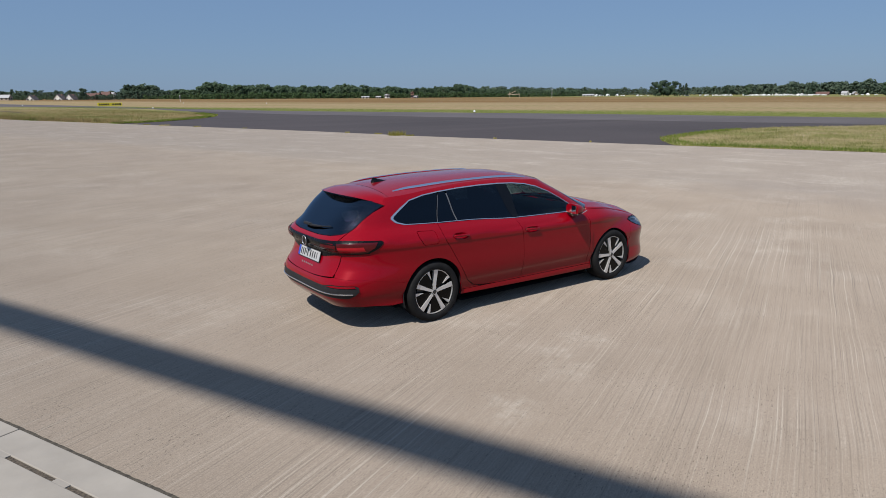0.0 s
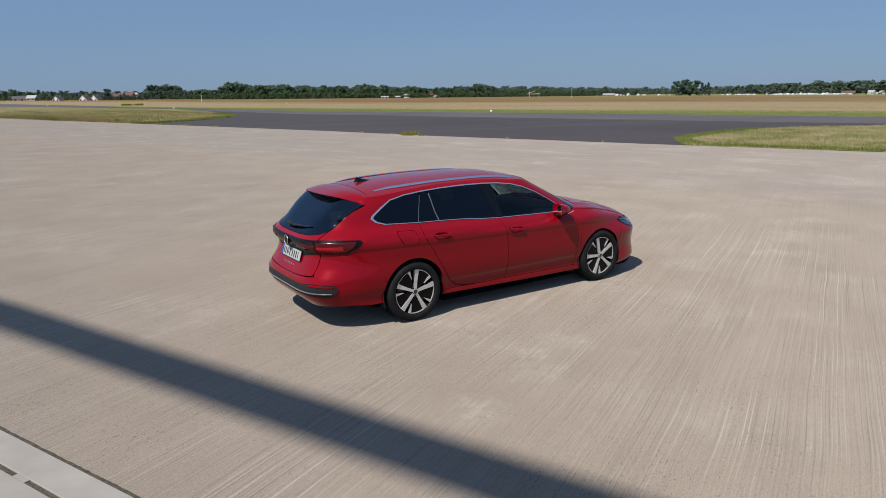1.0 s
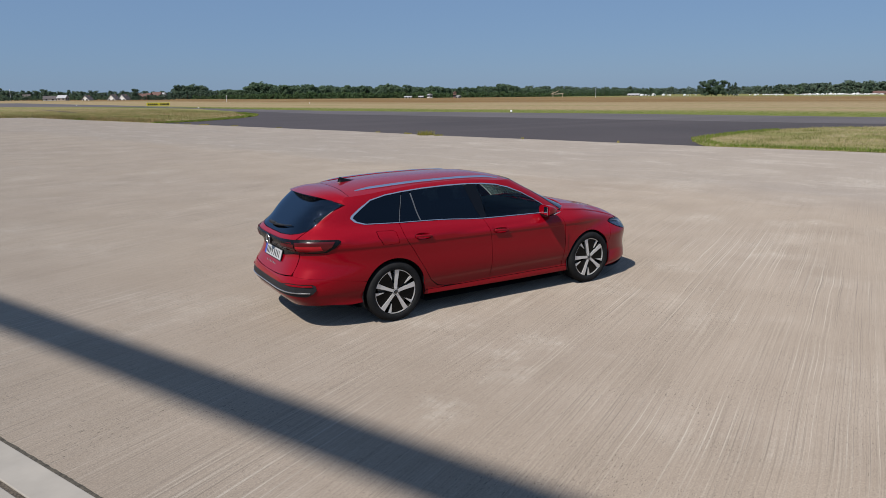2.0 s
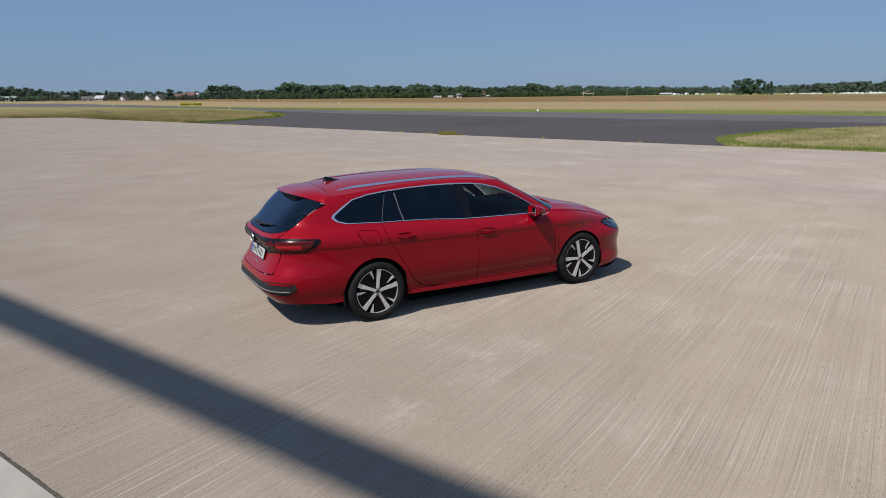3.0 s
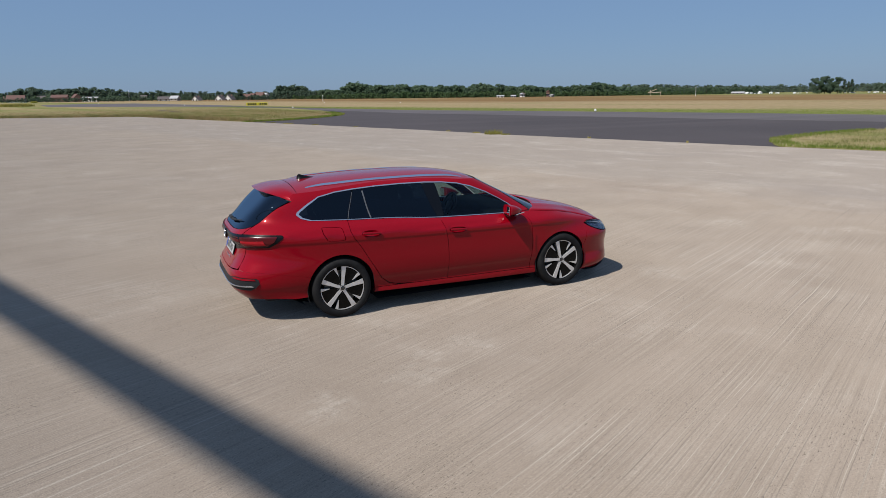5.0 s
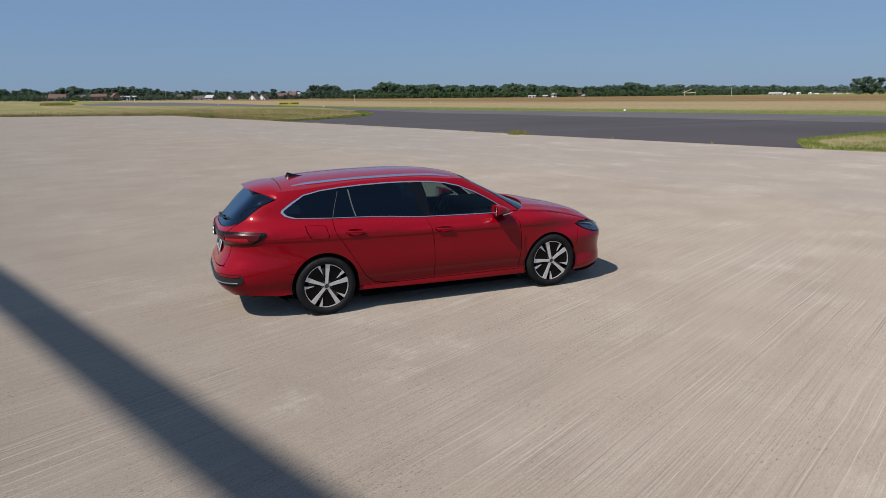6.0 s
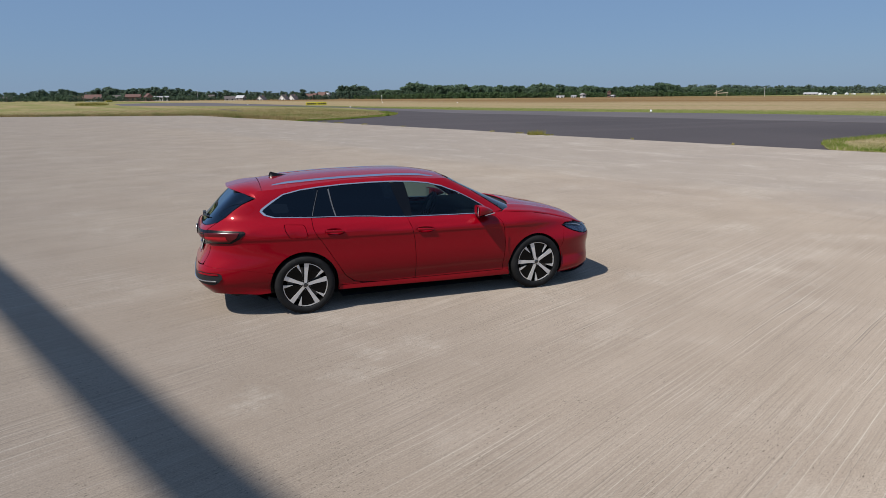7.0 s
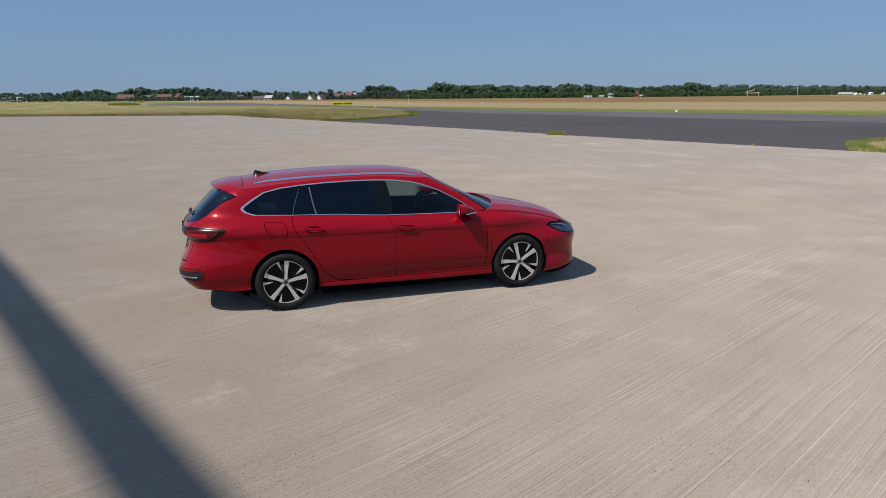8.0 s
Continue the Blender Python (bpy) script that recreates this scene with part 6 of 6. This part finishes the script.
def seat(x, y):
    bm = bmesh.new()
    box(bm, (0.52, 0.50, 0.16), (x, y, 0.66), 0.06)
    ob = part("seat", bm, M_FABRIC, car, smooth=True)
    bm = bmesh.new()
    box(bm, (0.14, 0.48, 0.52), (0, 0, 0.26), 0.06, Matrix.Translation((x - 0.24, y, 0.68)) @ pose(0, 0, 0, 0, -18, 0))
    part("backrest", bm, M_FABRIC, ob, smooth=True)
    bm = bmesh.new()
    box(bm, (0.10, 0.26, 0.17), (0, 0, 0.60), 0.04, Matrix.Translation((x - 0.24, y, 0.68)) @ pose(0, 0, 0, 0, -16, 0))
    part("headrest", bm, M_FABRIC, ob, smooth=True)


for x, y in ((1.38, 0.37), (1.38, -0.37), (0.50, 0.42), (0.50, -0.42), (0.50, 0.0)):
    seat(x, y)
bm = bmesh.new()
box(bm, (0.60, 1.40, 0.26), (2.20, 0, 0.885), 0.08)
part("dashboard", bm, M_FABRIC, car, smooth=True)
bm = bmesh.new()
n, m_ = 28, 8
wheel_m = Matrix.Translation((1.86, 0.37, 0.93)) @ pose(0, 0, 0, 0, -65, 0)
ring = [[bm.verts.new(wheel_m @ Vector(((0.18 + 0.016 * math.cos(6.2832 * j / m_)) * math.cos(6.2832 * i / n), (0.18 + 0.016 * math.cos(6.2832 * j / m_)) * math.sin(6.2832 * i / n), 0.016 * math.sin(6.2832 * j / m_)))) for j in range(m_)] for i in range(n)]
for i in range(n):
    for j in range(m_):
        bm.faces.new((ring[i][j], ring[(i + 1) % n][j], ring[(i + 1) % n][(j + 1) % m_], ring[i][(j + 1) % m_]))
box(bm, (0.34, 0.05, 0.02), (0, 0, 0), 0.008, wheel_m)
box(bm, (0.12, 0.12, 0.03), (0, 0, 0), 0.012, wheel_m)
part("steering_wheel", bm, M_PLASTIC, car, smooth=True)
bm = bmesh.new()
box(bm, (0.03, 0.24, 0.06), (1.88, 0, 1.34), 0.012)
part("inner_mirror", bm, M_PLASTIC, car)

# wheels


def lathe(bm, profile, seg=48):
    """Turns a profile of (radius, y) about the y axis."""
    rings = []
    for r, y in profile:
        rings.append([bm.verts.new((r * math.cos(2 * math.pi * i / seg), y, r * math.sin(2 * math.pi * i / seg))) for i in range(seg)])
    for a, b in zip(rings, rings[1:]):
        for i in range(seg):
            bm.faces.new((a[i], a[(i + 1) % seg], b[(i + 1) % seg], b[i]))
    return rings


def flat_shape(bm, pts, y, depth):
    """A flat plate with bevel-like sides; pts are (x, z)."""
    front = [bm.verts.new((x, y, z)) for x, z in pts]
    back = [bm.verts.new((x * 1.0, y + depth, z)) for x, z in pts]
    bm.faces.new(front)
    for i in range(len(pts)):
        j = (i + 1) % len(pts)
        bm.faces.new((front[i], back[i], back[j], front[j]))
    bmesh.ops.recalc_face_normals(bm, faces=bm.faces)


def polar(r, deg):
    return (1.055 * r * math.cos(radians(deg)), 1.055 * r * math.sin(radians(deg)))


def wheel(x, s, turn):
    """One wheel with its face to the right (s = 1) or left (s = -1)."""
    bm = bmesh.new()
    lathe(bm, [(0.248, 0.02), (0.251, -0.006), (0.260, -0.014), (0.288, -0.018), (0.312, -0.012), (0.327, 0.004), (0.334, 0.028), (0.335, 0.06), (0.335, 0.17), (0.330, 0.20), (0.31, 0.222), (0.26, 0.226), (0.232, 0.21)], 64)
    for v in bm.verts:
        if v.co.z < -0.326:
            v.co.z = -0.326 - (v.co.z + 0.326) * 0.2
    tyre = part("tyre", bm, M_RUBBER, None, smooth=True)
    bm = bmesh.new()
    lathe(bm, [(0.249, 0.012), (0.241, 0.03), (0.224, 0.075), (0.216, 0.20)], 48)
    rim = part("wheel", bm, M_RIMBLACK, None, smooth=True)
    pieces = []
    bm = bmesh.new()
    lathe(bm, [(0.0, 0.062), (0.190, 0.062), (0.190, 0.085)], 40)
    pieces.append(part("brake_disc", bm, M_DISC, None))
    bm = bmesh.new()
    lathe(bm, [(0.2505, -0.002), (0.2495, -0.005), (0.2470, -0.004), (0.2450, 0.008)], 64)
    pieces.append(part("rim_lip", bm, M_RIMBLACK, None, smooth=True))
    for k in range(5):
        a = turn + 72 * k
        # black aero panel from the hook to the next spoke
        bm = bmesh.new()
        flat_shape(bm, [polar(0.045, a + 20), polar(0.13, a + 22)] + [polar(0.230, a + 21 + 8 * i) for i in range(7)] + [polar(0.12, a + 68), polar(0.045, a + 66)], 0.016, 0.03)
        pieces.append(part("aero_panel", bm, M_RIMBLACK, None))
        bm = bmesh.new()
        flat_shape(bm, [polar(0.034, a - 26), polar(0.105, a - 8.4), polar(0.2335, a - 6.3), polar(0.2352, a), polar(0.2335, a + 6.3), polar(0.105, a + 8.4), polar(0.034, a + 26)], 0.0015, 0.03)
        pieces.append(part("spoke", bm, M_ALLOY, None))
        bm = bmesh.new()
        flat_shape(bm, [polar(0.2345, a + 20), polar(0.2350, a + 27), polar(0.214, a + 27.5), polar(0.132, a + 21)], 0.0035, 0.025)
        pieces.append(part("hook", bm, M_ALLOY, None))
        bm = bmesh.new()
        flat_shape(bm, [polar(0.2360, a + 24 + 6 * i) for i in range(8)] + [polar(0.2255, a + 66 - 6 * i) for i in range(8)], 0.0025, 0.02)
        pieces.append(part("rim_ring", bm, M_ALLOY, None))
    bm = bmesh.new()
    lathe(bm, [(0.0, -0.004), (0.030, -0.004), (0.034, 0.001), (0.035, 0.02)], 24)
    pieces.append(part("hub_cap", bm, M_DISC, None, smooth=True))
    bm = bmesh.new()
    lathe(bm, [(0.0255, -0.0035), (0.0260, -0.0062), (0.0300, -0.0062), (0.0305, -0.0035)], 24)
    pieces.append(part("hub_ring", bm, M_ALLOY, None))
    for k in range(5):
        p = polar(0.052, turn + 36 + 72 * k)
        bm = bmesh.new()
        tube(bm, (p[0], 0.008, p[1]), (p[0], 0.025, p[1]), 0.008, seg=6)
        pieces.append(part("wheel_bolt", bm, M_DISC, None))
    hub = rim
    hub.parent = car
    hub.matrix_local = Matrix.Translation((x, s * -0.886, 0.334)) @ (Matrix.Identity(4) if s > 0 else pose(0, 0, 0, 0, 0, 180))
    for p in (tyre, *pieces):
        p.parent = hub


wheel(0.0, 1, 84)
wheel(2.841, 1, 104)
wheel(0.0, -1, 30)
wheel(2.841, -1, 55)
